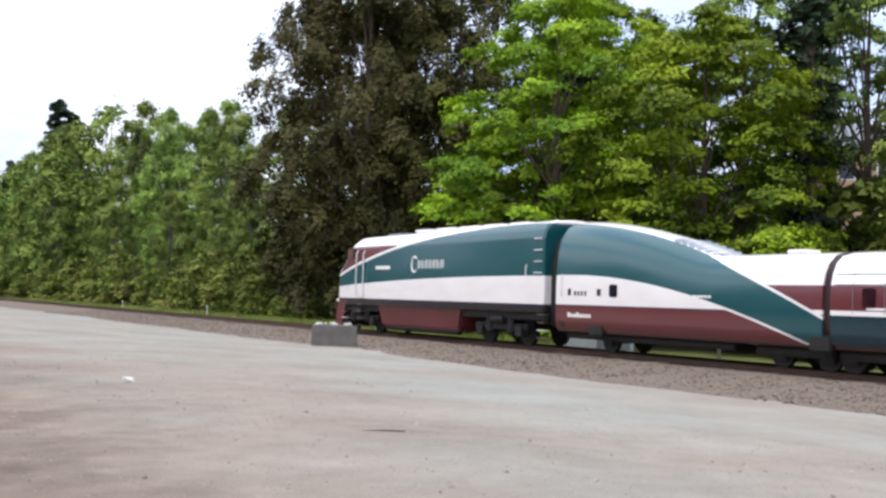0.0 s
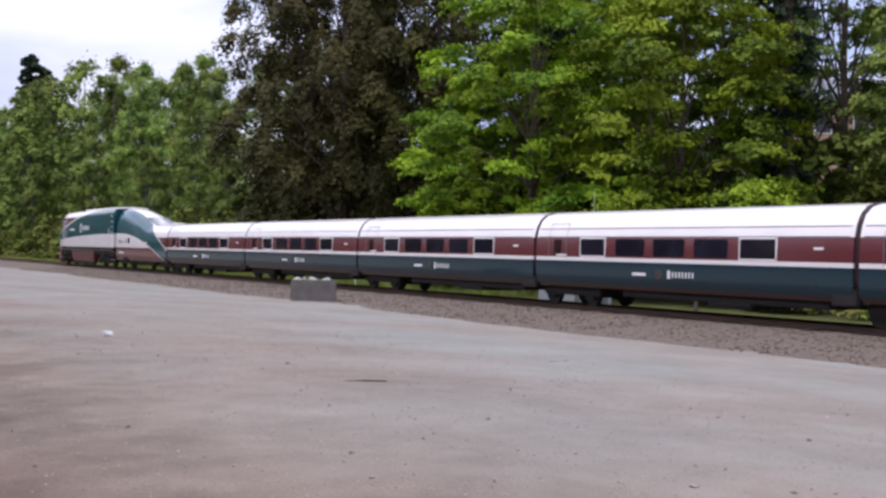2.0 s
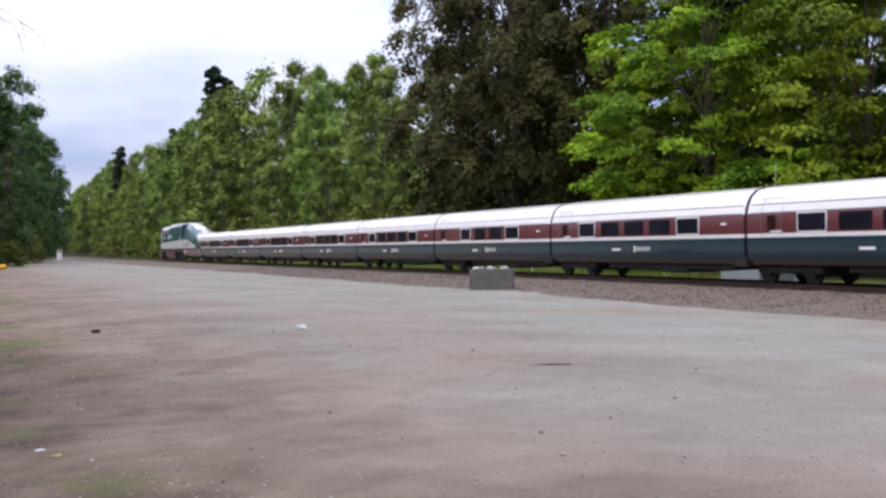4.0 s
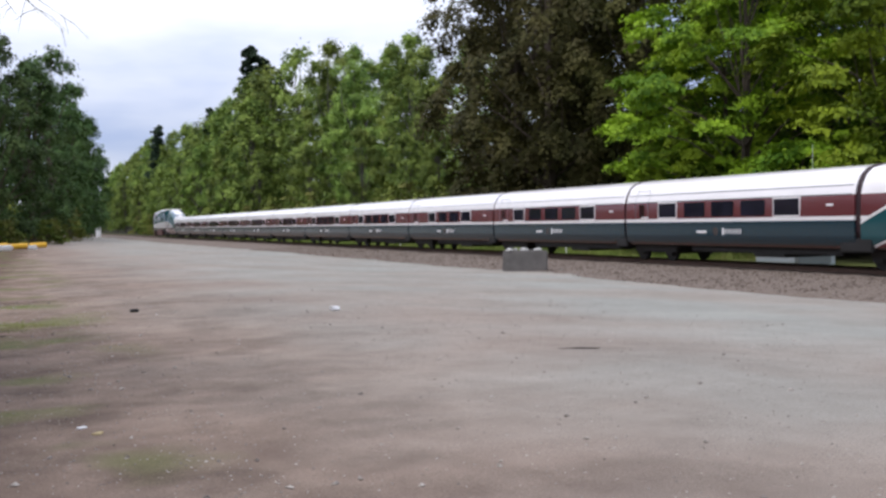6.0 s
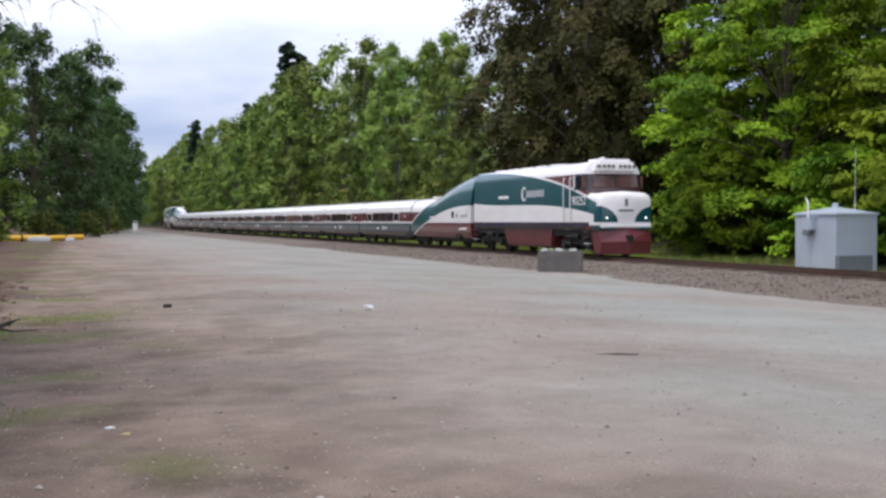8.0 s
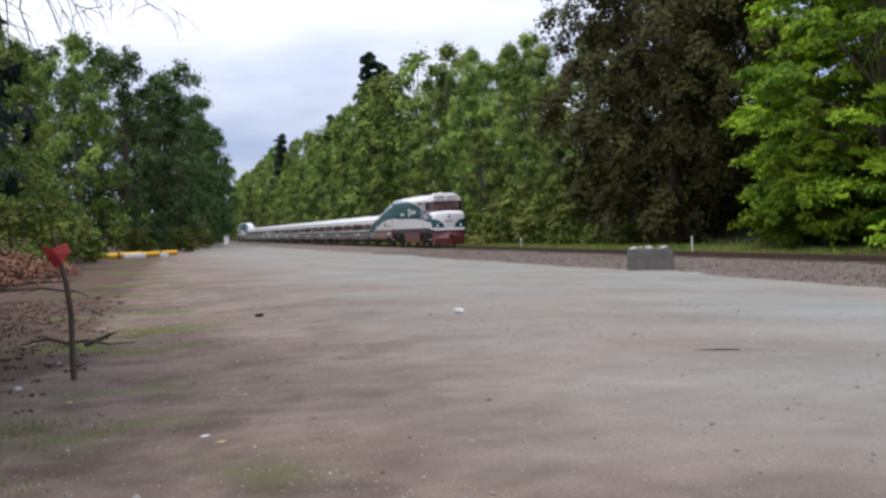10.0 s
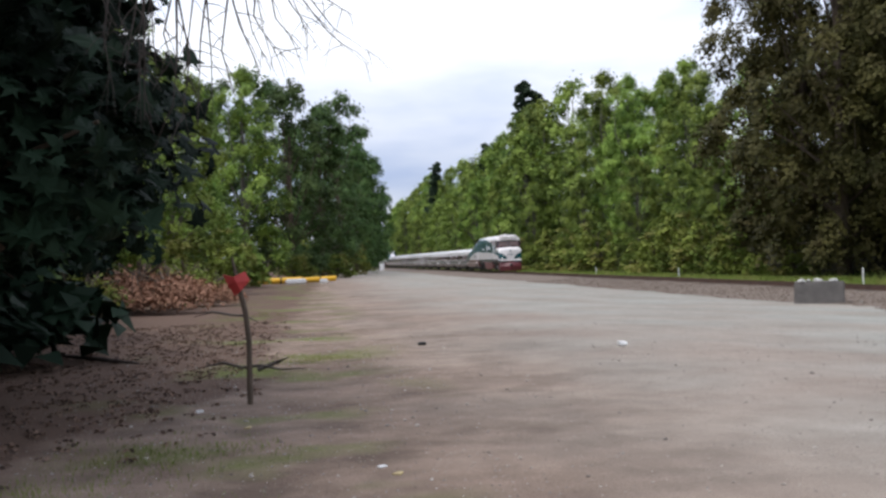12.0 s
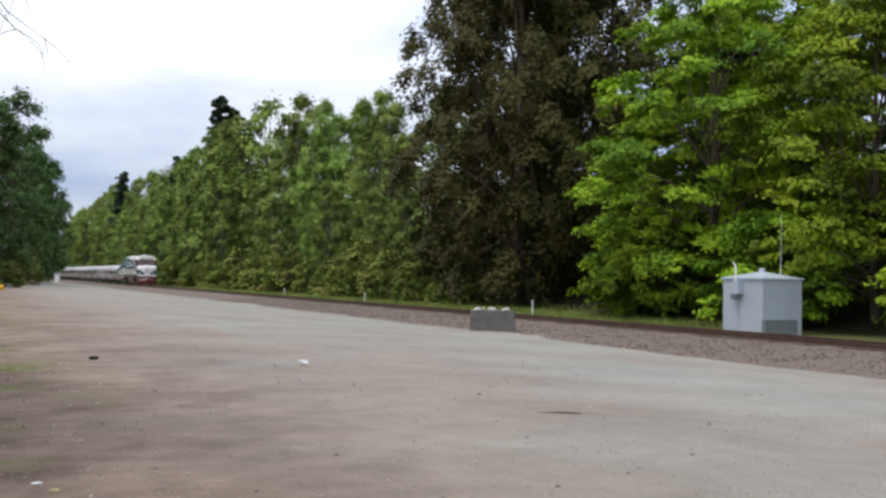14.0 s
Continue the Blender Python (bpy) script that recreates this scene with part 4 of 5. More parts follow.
again(vine_1, 37.0, 53.5, 220, 0.9)
again(vine_1, 36.4, 30.0, 60, 0.9)

# tall olive-brown drooping conifers
olive_1 = place(broadleaf("western_redcedar", "tall olive-brown drooping tree at the wood's edge", leaf_olive, 21, 30, 14.5, 0.4, 150, 22, 15, 0.29, 0.6, (1.1, 1.9), hang=1.1, point=0.66, fill=0.35, squash=1.3, single=True, thin=0.35, soft=0.7), 36.5, 68, 0)
again(olive_1, 40.0, 80.0, 130, 1.04)
again(olive_1, 44.0, 67.0, 70, 0.95)
again(olive_1, 47.0, 79.0, 250, 1.0)

# the run of alders that closes the far side
ALDER = "mid-green alder in a dense wooded bank"
alders = [broadleaf("alder_tree", ALDER, leaf_alder, 31 + i, h, w, 1.0, 58, 13, 22, 0.31, 0.62, (1.1, 2.1), bark_mat=pale_bark, hang=0.15, single=True, point=0.70, fill=0.30, squash=0.8, thin=0.55, soft=0.55) for i, (h, w) in enumerate(((23.5, 10), (25.5, 11), (22, 9.5)))]
far_alders = [broadleaf("alder_tree", ALDER, leaf_alder, 61 + i, h, w, 0.6, 46, 10, 14, 0.50, 0.8, (1.3, 2.3), bark_mat=pale_bark, hang=0.15, single=True, point=0.70, fill=0.25, squash=0.8, thin=0.55, soft=0.55) for i, (h, w) in enumerate(((23.5, 10), (25.0, 11)))]
place(alders[0], 46.0, 140, 10, 1.0)
place(alders[1], 46.5, 152, 80, 1.0)
place(alders[2], 45.5, 128, 150)
place(far_alders[0], 39, 182, 0)
place(far_alders[1], 45, 188, 90)
rng = random.Random(5)
y = 90.0
while y < 560:
    for row in range(2):
        if row == 0 and rng.random() < 0.30:
            continue
        src = rng.choice(alders if y < 165 else far_alders)
        grow = float(np.interp(y, [90, 113, 142, 177, 300], [0.70, 0.82, 0.97, 1.07, 1.08]))
        again(src, 37.6 + row * 7.0 + rng.uniform(-1.6, 1.2), y + rng.uniform(-2, 2), rng.uniform(0, 360), rng.uniform(0.86, 1.10) * grow if row else rng.uniform(0.45, 0.78) * grow)
    y += 7.0 + (y - 90) * 0.02
# the wood behind the bright maples
for x, yy, s in ((52, 64, 0.9), (60, 72, 1.0), (47, 84, 0.95), (41.5, 19.5, 0.8), (50, 21, 0.75), (47, 12, 0.9)):
    again(alders[int(x) % 3], x, yy, rng.uniform(0, 360), s)
# thin crowns through which the sky shows
thin_1 = place(broadleaf("ash_tree", "thin-leaved grey-green tree with sky showing through", leaf_alder, 45, 19, 8.5, 2.0, 58, 10, 30, 0.22, 0.62, (0.9, 1.6), bark_mat=bark, hang=0.45, fill=0.15), 46.0, 41.0, 0)
for x, yy, s in ((44.0, 25.5, 0.95), (47.0, 33.5, 0.95), (50.5, 38.5, 1.0), (52.0, 30.5, 1.05)):
    again(thin_1, x, yy, rng.uniform(0, 360), s)

# dark firs: one blunt crown above the ridge, others within the wood
fir_1 = place(conifer("douglas_fir", "dark sparse fir standing above the wood", leaf_dark, 41, 37, 7.5, 17, 34, 0.5, 0.9, 0.05, 0.28), 46, 215, 0)
again(fir_1, 48.6, 213.5, 140, 0.93, 0.5)
for x, yy, s in ((48, 57, 0.7), (44, 250, 0.85), (42, 330, 0.95), (30, 480, 0.9)):
    again(fir_1, x, yy, rng.uniform(0, 360), s, 3.0)
fir_2 = place(conifer("douglas_fir", "slender dark fir among the maples", leaf_dark, 43, 27, 3.4, 1.5, 40, 0.30, 0.7, 0.35, 0.3), 41.5, 32.8, 0)

# shrubs along the foot of the bank
bushes = [shrub("shrub", "yellow-green shrub at the foot of the bank", leaf_bush, 51 + i, h, w, 46, 46, 0.29, True) for i, (h, w) in enumerate(((4.6, 5.0), (3.2, 4.2)))]
place(bushes[0], 34.2, 86, 0)
place(bushes[1], 33.6, 80, 0)
y = 90.0
while y < 330:
    if rng.random() < 0.68:
        again(rng.choice(bushes), 34.8 + rng.uniform(-0.9, 1.2), y, rng.uniform(0, 360), rng.uniform(0.7, 1.35))
    y += 3.4 + (y - 88) * 0.03
for yy in (22, 27, 71, 76):
    again(bushes[1], 33.8 + rng.uniform(-0.6, 1.0), yy, rng.uniform(0, 360), rng.uniform(0.5, 0.8))

for i in range(16):
    again(bushes[1], rng.uniform(41, 60), rng.uniform(6, 44), rng.uniform(0, 360), rng.uniform(1.1, 1.8))

# the wooded side of the lot
# the entries nearest the camera are unseen, added to shade the near maple
left_alders = [(-7.5, 60, 0.6), (-9, 50, 0.6), (-8, 74, 0.66), (-5.5, 98, 0.78), (-1.5, 112, 0.85), (2.0, 130, 0.92), (5.0, 152, 1.05), (8.5, 178, 1.05), (11.5, 205, 1.05), (14.0, 235, 1.08), (16.0, 285, 1.1), (17.0, 320, 1.1), (18.5, 365, 1.15), (-13, 66, 0.8), (-12, 84, 0.85), (-9, 108, 0.9), (-5, 128, 1.0), (-1, 162, 1.0), (-15, 46, 0.7), (-12, 30, 0.6), (-15, 22, 0.6), (-11, 38, 0.6), (-10.0, 3.2, 0.66), (-8.5, -6.0, 0.6), (-12.5, -3.0, 0.7), (-13, 10, 0.65)]
# broadleaves like the alders, with shade put into their leaf colour
deep_trees = [broadleaf("cottonwood_tree", "deep green broadleaf on the wooded side of the lot", leaf_shade_toned, 81 + i, h, w, 0.6, 54, 12, 17, 0.39, 0.7, (1.2, 2.3), hang=0.2, single=True, squash=0.8, thin=0.5, soft=0.55) for i, (h, w) in enumerate(((23, 10.5), (25, 11)))]
for x, yy, s in ((53, 47, 0.55), (55, 60, 0.72), (50, 57, 0.66), (49, 49, 0.50), (50, 64, 0.8)):
    again(deep_trees[int(x) % 2], x, yy, rng.uniform(0, 360), s, 0.5, "deep green broadleaf in the wood behind the maples")
place(deep_trees[0], 3.5, 168, 0)
place(deep_trees[1], 9.0, 222, 0)
for x, yy, s in left_alders:
    deep = yy > 105 or yy < 45
    again(rng.choice(deep_trees if deep else alders), x, yy, rng.uniform(0, 360), s, 0.5, "deep green broadleaf on the wooded side of the lot" if deep else "green alder on the wooded side of the lot")
for x, yy, s in ((-10, 60, 1.3), (-12, 75, 1.5), (-10, 92, 1.4), (-8, 108, 1.4), (-4, 122, 1.3), (-14, 100, 1.6), (-16, 60, 1.5), (-1, 142, 1.4), (4.5, 165, 1.4), (9, 195, 1.4)):
    again(bushes[0], x, yy, rng.uniform(0, 360), s)
for x, yy in ((-7.5, 50), (-6.5, 57), (-6, 67), (-5, 80), (-0.5, 99), (3.5, 114), (6.5, 136), (-9, 44)):
    again(rng.choice(bushes), x, yy, rng.uniform(0, 360), rng.uniform(0.7, 1.0), 0.1)

# ---- the overhanging maple beside the camera, with large lobed leaves ----


def lobed_leaves(name, C, R, K, size, mat, rng):
    """Flat five-lobed leaves, each an eleven-pointed fan with drooping tips."""
    ang = np.radians([-90, -50, -28, 5, 22, 55, 70, 90, 110, 125, 158, 175, 208, 230])
    rad = np.array([0.18, 0.60, 0.34, 0.92, 0.42, 0.62, 0.66, 1.08, 0.66, 0.62, 0.42, 0.92, 0.34, 0.60])
    m = len(ang)
    verts, faces = [], []
    for c, r, n in zip(C, R, K):
        for _ in range(n):
            d = rng.normal(size=3)
            d /= np.linalg.norm(d)
            p = np.array(c) + d * r * rng.uniform(0.5, 1.0) * np.array([1, 1, 0.6])
            nn = d * 0.5 + rng.normal(size=3) * 0.45 + np.array([0.15, -0.35, 0.55])
            nn /= np.linalg.norm(nn)
            a = np.cross(nn, np.array([0, 0, 1.0]) + rng.normal(size=3) * 0.5)
            a /= np.linalg.norm(a)
            b = -np.cross(nn, a)
            s = size * rng.uniform(0.6, 1.2)
            i0 = len(verts)
            verts.append(p)
            for t, q in zip(ang, rad):
                verts.append(p + s * q * (math.cos(t) * a + math.sin(t) * b) - nn * s * 0.22 * q * q)
            faces += [(i0, i0 + 1 + k, i0 + 1 + (k + 1) % m) for k in range(m)]
    return mesh_of(name, verts, faces, mat)


def build_near_maple():
    rng = np.random.default_rng(77)
    tree = thing("maple_tree", "overhanging maple with large lobed leaves, coloured as in deep shade", "tree", pose(-4.95, 11.7, -0.05))
    C, R, K = [], [], []
    while len(C) < 900:
        a, f = rng.uniform(0, 6.283), rng.uniform(0, 1)
        z = 1.25 + 7.9 * f
        env = 4.6 * math.sin(math.pi * min(1, 0.25 + 0.62 * f)) ** 0.6
        q = env * rng.uniform(0.15, 1.0) ** 0.6
        x, yy = q * math.cos(a), q * math.sin(a)
        if x > min(3.5, 2.0 + (z - 1.3) * 1.2) or (z > 3.4 and x > 2.75):
            continue
        if x > -0.8 and z < 1.95:
            continue
        C.append((x, yy, z))
        R.append(rng.uniform(0.45, 0.85))
        K.append(int(rng.integers(13, 22)))
    for _ in range(170):
        z = rng.uniform(1.9, 6.5)
        edge = min(3.3, 2.0 + (z - 1.3) * 1.2) if z < 3.4 else 2.8
        C.append((edge - rng.uniform(0.0, 1.3), rng.uniform(-2.6, 2.0), z))
        R.append(rng.uniform(0.4, 0.75))
        K.append(int(rng.integers(12, 20)))
    wood = limbs((0, 0), [C[i] for i in rng.choice(len(C), 40, replace=False)], 0.22, rng)
    tube([(0, 0, -0.3), (0.1, 0.1, 2.4), (0.0, -0.1, 5.0), (0.2, 0, 8.6)], [0.34, 0.27, 0.2, 0.05], 12, wood)
    part("trunk", wood, bark, tree, "dark trunk with spreading limbs")
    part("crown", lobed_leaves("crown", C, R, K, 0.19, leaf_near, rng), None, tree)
    # extra boughs above the view, added to keep skylight off the crown
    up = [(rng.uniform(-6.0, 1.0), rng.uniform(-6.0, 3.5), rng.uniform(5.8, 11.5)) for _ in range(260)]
    part("upper_crown", leaf_mesh("upper_crown", up, [1.0] * len(up), [46] * len(up), 0.34, leaf_near, rng, 0.6, 0.1, True), None, tree, "unseen upper boughs added to shade the crown below")


build_near_maple()
# the thicket shares the leaf colour that has shade painted in
thicket = shrub("shrub", "thicket under the trees, coloured as in deep shade", leaf_near, 91, 5.0, 6.0, 90, 90, 0.26, True)
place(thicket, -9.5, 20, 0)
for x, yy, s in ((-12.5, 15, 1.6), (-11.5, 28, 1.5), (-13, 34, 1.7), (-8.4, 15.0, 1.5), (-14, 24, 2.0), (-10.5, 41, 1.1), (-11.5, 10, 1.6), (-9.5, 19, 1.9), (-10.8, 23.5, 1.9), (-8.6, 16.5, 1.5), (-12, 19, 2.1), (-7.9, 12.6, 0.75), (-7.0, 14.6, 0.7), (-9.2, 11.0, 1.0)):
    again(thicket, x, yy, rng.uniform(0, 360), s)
fresh = shrub("shrub", "low fresh green undergrowth beside the lot", leaf_bush, 93, 0.8, 2.2, 26, 40, 0.13)
place(fresh, -6.6, 32, 0)
again(fresh, -5.0, 44, 50, 1.2)
again(fresh, -4.6, 51, 90, 0.9)

# bare hanging twigs above the camera's near ground


def build_hanging_branch():
    r = random.Random(8)
    ob = thing("bare_branch", "thin bare drooping twigs hanging overhead", "branch", pose(-5.4, 11.6, 0))
    o = Vector((-5.4, 11.6, 0))
    part("main_branch", tube([p - o for p in (Vector((-3.9, 9.6, 5.2)), Vector((-2.4, 7.6, 4.35)), Vector((-1.3, 6.6, 3.66)), Vector((-0.5, 6.3, 3.46)), Vector((0.0, 6.2, 3.40)))], [0.04, 0.03, 0.02, 0.012, 0.006], 6), twig_mat, ob)
    for i in range(26):
        f = i / 25
        s = Vector((-1.3 + 1.15 * f + r.uniform(-0.05, 0.05), 6.5 - 0.25 * f + r.uniform(-0.2, 0.2), 3.52 - 0.14 * f))
        right = max(0.0, f - 0.45)
        drop = r.uniform(0.6, 1.1) * (1 - 0.6 * right)
        d = Vector((r.uniform(-0.16, 0.10) + right * 0.55, r.uniform(-0.15, 0.15), -drop))
        p1 = s + d * 0.3 + Vector((r.uniform(-0.06, 0.06), 0, 0))
        p2 = s + d * 0.65 + Vector((r.uniform(-0.06, 0.06), 0, -0.03 * right))
        p3 = s + d + Vector((right * 0.25, 0, right * 0.08))
        w = r.uniform(0.005, 0.011) * (1 - right * 0.7)
        bm = tube([s - o, p1 - o, p2 - o, p3 - o], [w, w * 0.8, w * 0.55, w * 0.25], 5)
        for j in range(5):
            q = (p1.lerp(p2, r.uniform(0, 1)) if j < 2 else p2.lerp(p3, r.uniform(0, 1)))
            e = q + Vector((r.uniform(-0.16, 0.2), r.uniform(-0.08, 0.08), r.uniform(-0.24, -0.04)))
            tube([q - o, q.lerp(e, 0.5) - o + Vector((0, 0, 0.015)), e - o], [w * 0.45, w * 0.35, w * 0.18], 4, bm)
        part("twig", bm, twig_mat, ob)


build_hanging_branch()

# ---- signal hut, block, posts ----


def build_hut():
    """A pale sheet-metal signal hut with a low pyramid roof."""
    hut = thing("signal_hut", "pale galvanised metal signal hut with low pyramid roof", "hut", pose(29.6, 34.0, -0.68))
    w, d, h = 2.08, 2.48, 2.42
    for nm, q in (("wall_panel", (0, 0.04, 0, d)), ("wall_panel", (w - 0.04, w, 0, d)), ("wall_panel", (0.04, w - 0.04, 0, 0.04)), ("wall_panel", (0.04, w - 0.04, d - 0.04, d))):
        part(nm, box(*q, 0.0, h, 0.004), galvanised, hut)
    for i in range(1, 5):
        part("seam", box(-0.008, 0.002, d * i / 5 - 0.012, d * i / 5 + 0.012, 0.05, h - 0.02), galvanised, hut)
        part("seam", box(w * i / 5 - 0.012, w * i / 5 + 0.012, -0.008, 0.002, 0.05, h - 0.02), galvanised, hut)
    bm = bmesh.new()
    e = 0.07
    base = [bm.verts.new(p) for p in ((-e, -e, h), (w + e, -e, h), (w + e, d + e, h), (-e, d + e, h))]
    lip = [bm.verts.new((v.co.x, v.co.y, h + 0.07)) for v in base]
    tip = bm.verts.new((w / 2, d / 2, h + 0.36))
    bm.faces.new(base[::-1])
    for i in range(4):
        j = (i + 1) % 4
        bm.faces.new((base[i], base[j], lip[j], lip[i]))
        bm.faces.new((lip[i], lip[j], tip))
    part("roof", bm, galvanised, hut, "low metal pyramid roof")
    part("roof_cap", tube([(w / 2, d / 2, h + 0.28), (w / 2, d / 2, h + 0.46), (w / 2, d / 2, h + 0.50)], [0.13, 0.13, 0.05], 12), galvanised, hut)
    part("antenna", tube([(w * 0.72, d * 0.25, h), (w * 0.72, d * 0.25, h + 0.5), (w * 0.72, d * 0.25, h + 2.75)], [0.03, 0.014, 0.007], 8), chrome, hut, "tall thin whip antenna")
    part("vent_pipe", tube([(-0.12, d * 0.62, h - 0.3), (-0.12, d * 0.62, h + 0.5), (-0.12, d * 0.68, h + 0.72)], [0.04, 0.035, 0.03], 8), paint_white, hut, "white bent vent pipe")
    bx = part("meter_box", box(-0.28, -0.002, d * 0.48, d * 0.7, h - 0.62, h - 0.1, 0.02), galvanised, hut)
    part("meter", tube([(-0.36, d * 0.59, h - 0.72), (-0.12, d * 0.59, h - 0.72)], [0.14, 0.14], 12), grey_box, bx, "dark round meter")
    part("lower_cabinet", box(-0.06, w * 0.78, -0.28, -0.004, 0.18, 0.78, 0.02), grey_box, hut, "grey cabinet at the wall's foot")
    part("base_slab", box(-0.25, w + 0.25, -0.4, d + 0.25, -0.35, 0.03, 0.02), concrete, hut)


build_hut()


pale_rubble = plain("pale_broken_concrete", (0.5, 0.49, 0.46), 0.9, 0, 0.3, 3.0, 0.4)


def build_block():
    """A worn concrete barrier block, with rubble on its top and foot."""
    r = random.Random(3)
    ob = thing("concrete_block", "worn grey concrete block at the lot's edge", "block", pose(19.3, 38.1, -0.58, 0, 0, -30))
    bm = box(-0.90, 0.90, -0.38, 0.38, -0.05, 0.90, 0.04)
    bmesh.ops.subdivide_edges(bm, edges=bm.edges[:], cuts=3, use_grid_fill=True)
    for v in bm.verts:
        v.co += Vector((noise.noise(v.co * 3) * 0.03, noise.noise(v.co * 3 + Vector((9, 0, 0))) * 0.03, noise.noise(v.co * 4) * 0.05 if v.co.z > 0.6 else 0))
    part("block_body", bm, concrete, ob)
    for i in range(15):
        rock = bmesh.new()
        bmesh.ops.create_icosphere(rock, subdivisions=1, radius=r.uniform(0.06, 0.14))
        for v in rock.verts:
            v.co = Vector((v.co.x * 1.4, v.co.y, v.co.z * 0.7)) * (1 + 0.25 * noise.noise(v.co * 9 + Vector((i, 0, 0))))
        top = i < 11
        part("rubble", rock, pale_rubble if top else concrete, ob, at=pose(r.uniform(-0.75, 0.75) if top else r.uniform(0.9, 1.5), r.uniform(-0.3, 0.3), 0.93 if top else 0.03, 0, 0, r.uniform(0, 360)))


build_block()


def stone_mesh(name, pts, sizes, mat, seed):
    """Loose angular stones, joined."""
    g = np.random.default_rng(seed)
    base = np.array([(1, 0, 0), (-1, 0, 0), (0, 1, 0), (0, -1, 0), (0, 0, 1), (0, 0, -1)], float)
    tri = np.array([(0, 2, 4), (2, 1, 4), (1, 3, 4), (3, 0, 4), (2, 0, 5), (1, 2, 5), (3, 1, 5), (0, 3, 5)])
    n = len(pts)
    v = base[None] * g.uniform(0.6, 1.3, (n, 6, 1)) + g.normal(size=(n, 6, 3)) * 0.22
    v[:, :, 2] *= 0.6
    a = g.uniform(0, 6.283, n)
    ca, sa = np.cos(a)[:, None], np.sin(a)[:, None]
    x = v[:, :, 0] * ca - v[:, :, 1] * sa
    y = v[:, :, 0] * sa + v[:, :, 1] * ca
    v = np.stack([x, y, v[:, :, 2]], 2) * np.array(sizes)[:, None, None] + np.array(pts)[:, None, :]
    f = (tri[None] + (np.arange(n) * 6)[:, None, None]).reshape(-1, 3)
    return mesh_of(name, v.reshape(-1, 3).tolist(), f.tolist(), mat)


def speckled(name, a, b):
    k = Mat(name, 0.9)
    isl = k.node("ShaderNodeNewGeometry").outputs["Random Per Island"]
    return k.colour(k.mix(isl, a, b))


gravel_mat = speckled("loose_gravel", (0.16, 0.135, 0.12), (0.42, 0.38, 0.34))
ballast_mat = speckled("ballast_stone", (0.11, 0.082, 0.065), (0.215, 0.170, 0.138))
g = np.random.default_rng(4)
n = 13000
px = np.concatenate([g.uniform(-3.5, 12, n * 3 // 4), g.uniform(-2.5, 1.5, n // 4)])
py = 2.5 + 22 * g.uniform(0, 1, n) ** 1.4
ps = g.uniform(0.004, 0.013, n) * (1 + 1.3 * (g.uniform(0, 1, n) > 0.95))
tagged(new("gravel", stone_mesh("gravel", [(a, b, ground_z(a, b) + s * 0.2) for a, b, s in zip(px, py, ps)], ps, gravel_mat, 5)), "loose grey gravel scattered over the lot", "gravel", kind="stuff")
n = 8000
px, py = 18.9 + 4.7 * g.uniform(0, 1, n), 6 + 84 * g.uniform(0, 1, n) ** 1.3
bz = np.interp(px, [18.6, 18.95, 20.6, 22.6, 23.6], [-0.68, -0.545, -0.48, -0.40, -0.365])
ps = g.uniform(0.025, 0.06, n)
tagged(new("ballast_stones", stone_mesh("ballast_stones", list(zip(px, py, bz + 0.01)), ps, ballast_mat, 6)), "crushed ballast stones beside the rail", "ballast", kind="stuff")


def blades(name, spots, height, mat, seed, per=14, spread=0.25):
    """Grass tufts: tapering bent blades, joined."""
    q = np.random.default_rng(seed)
    V, F = [], []
    for x, y, z in spots:
        for _ in range(per):
            a = q.uniform(0, 6.283)
            h = height * q.uniform(0.5, 1.3)
            o = np.array([x + q.normal() * spread, y + q.normal() * spread, z - 0.02])
            d = np.array([math.cos(a), math.sin(a), 0])
            w = np.array([-d[1], d[0], 0]) * h * 0.045
            i = len(V)
            V += [o - w, o + w, o + d * h * 0.18 + w * 0.7 + (0, 0, h * 0.6), o + d * h * 0.18 - w * 0.7 + (0, 0, h * 0.6), o + d * h * 0.5 + (0, 0, h)]
            F += [(i, i + 1, i + 2, i + 3), (i + 3, i + 2, i + 4)]
    return mesh_of(name, V, F, mat)


spots = []
for _ in range(2600):
    y = 14 + 150 * g.uniform() ** 1.5
    x = 28.6 + g.uniform(0, 4.5)
    if y < 40:
        continue
    spots.append((x, y, max(ground_z(x, y), -0.66) - 0.12 * (y < 60)))
for _ in range(900):
    x, y = g.uniform(31.5, 37.5), g.uniform(41, 88)
    spots.append((x, y, ground_z(x, y) - 0.05))
tagged(new("verge_grass", blades("verge_grass", spots, 0.36, grass_mat, 9, 12, 0.35)), "pale green verge grass beyond the track", "grass", kind="stuff")
spots = []
for cx, cy, sx, sy, cnt in ((-0.1, 17.9, 0.75, 0.9, 130), (-1.4, 9.3, 0.9, 0.7, 120), (-1.6, 34, 1.0, 2.6, 120), (-1.2, 7.0, 0.5, 0.5, 60), (-2.2, 8.0, 0.7, 0.6, 80), (-4.6, 47, 1.4, 4, 100)):
    for _ in range(cnt):
        x, y = g.normal(cx, sx * 0.6), g.normal(cy, sy * 0.6)
        spots.append((x, y, ground_z(x, y)))
tagged(new("lot_grass", blades("lot_grass", spots, 0.06, grass_mat, 10, 14, 0.10)), "thin low grass patches on the dirt", "grass", kind="stuff")

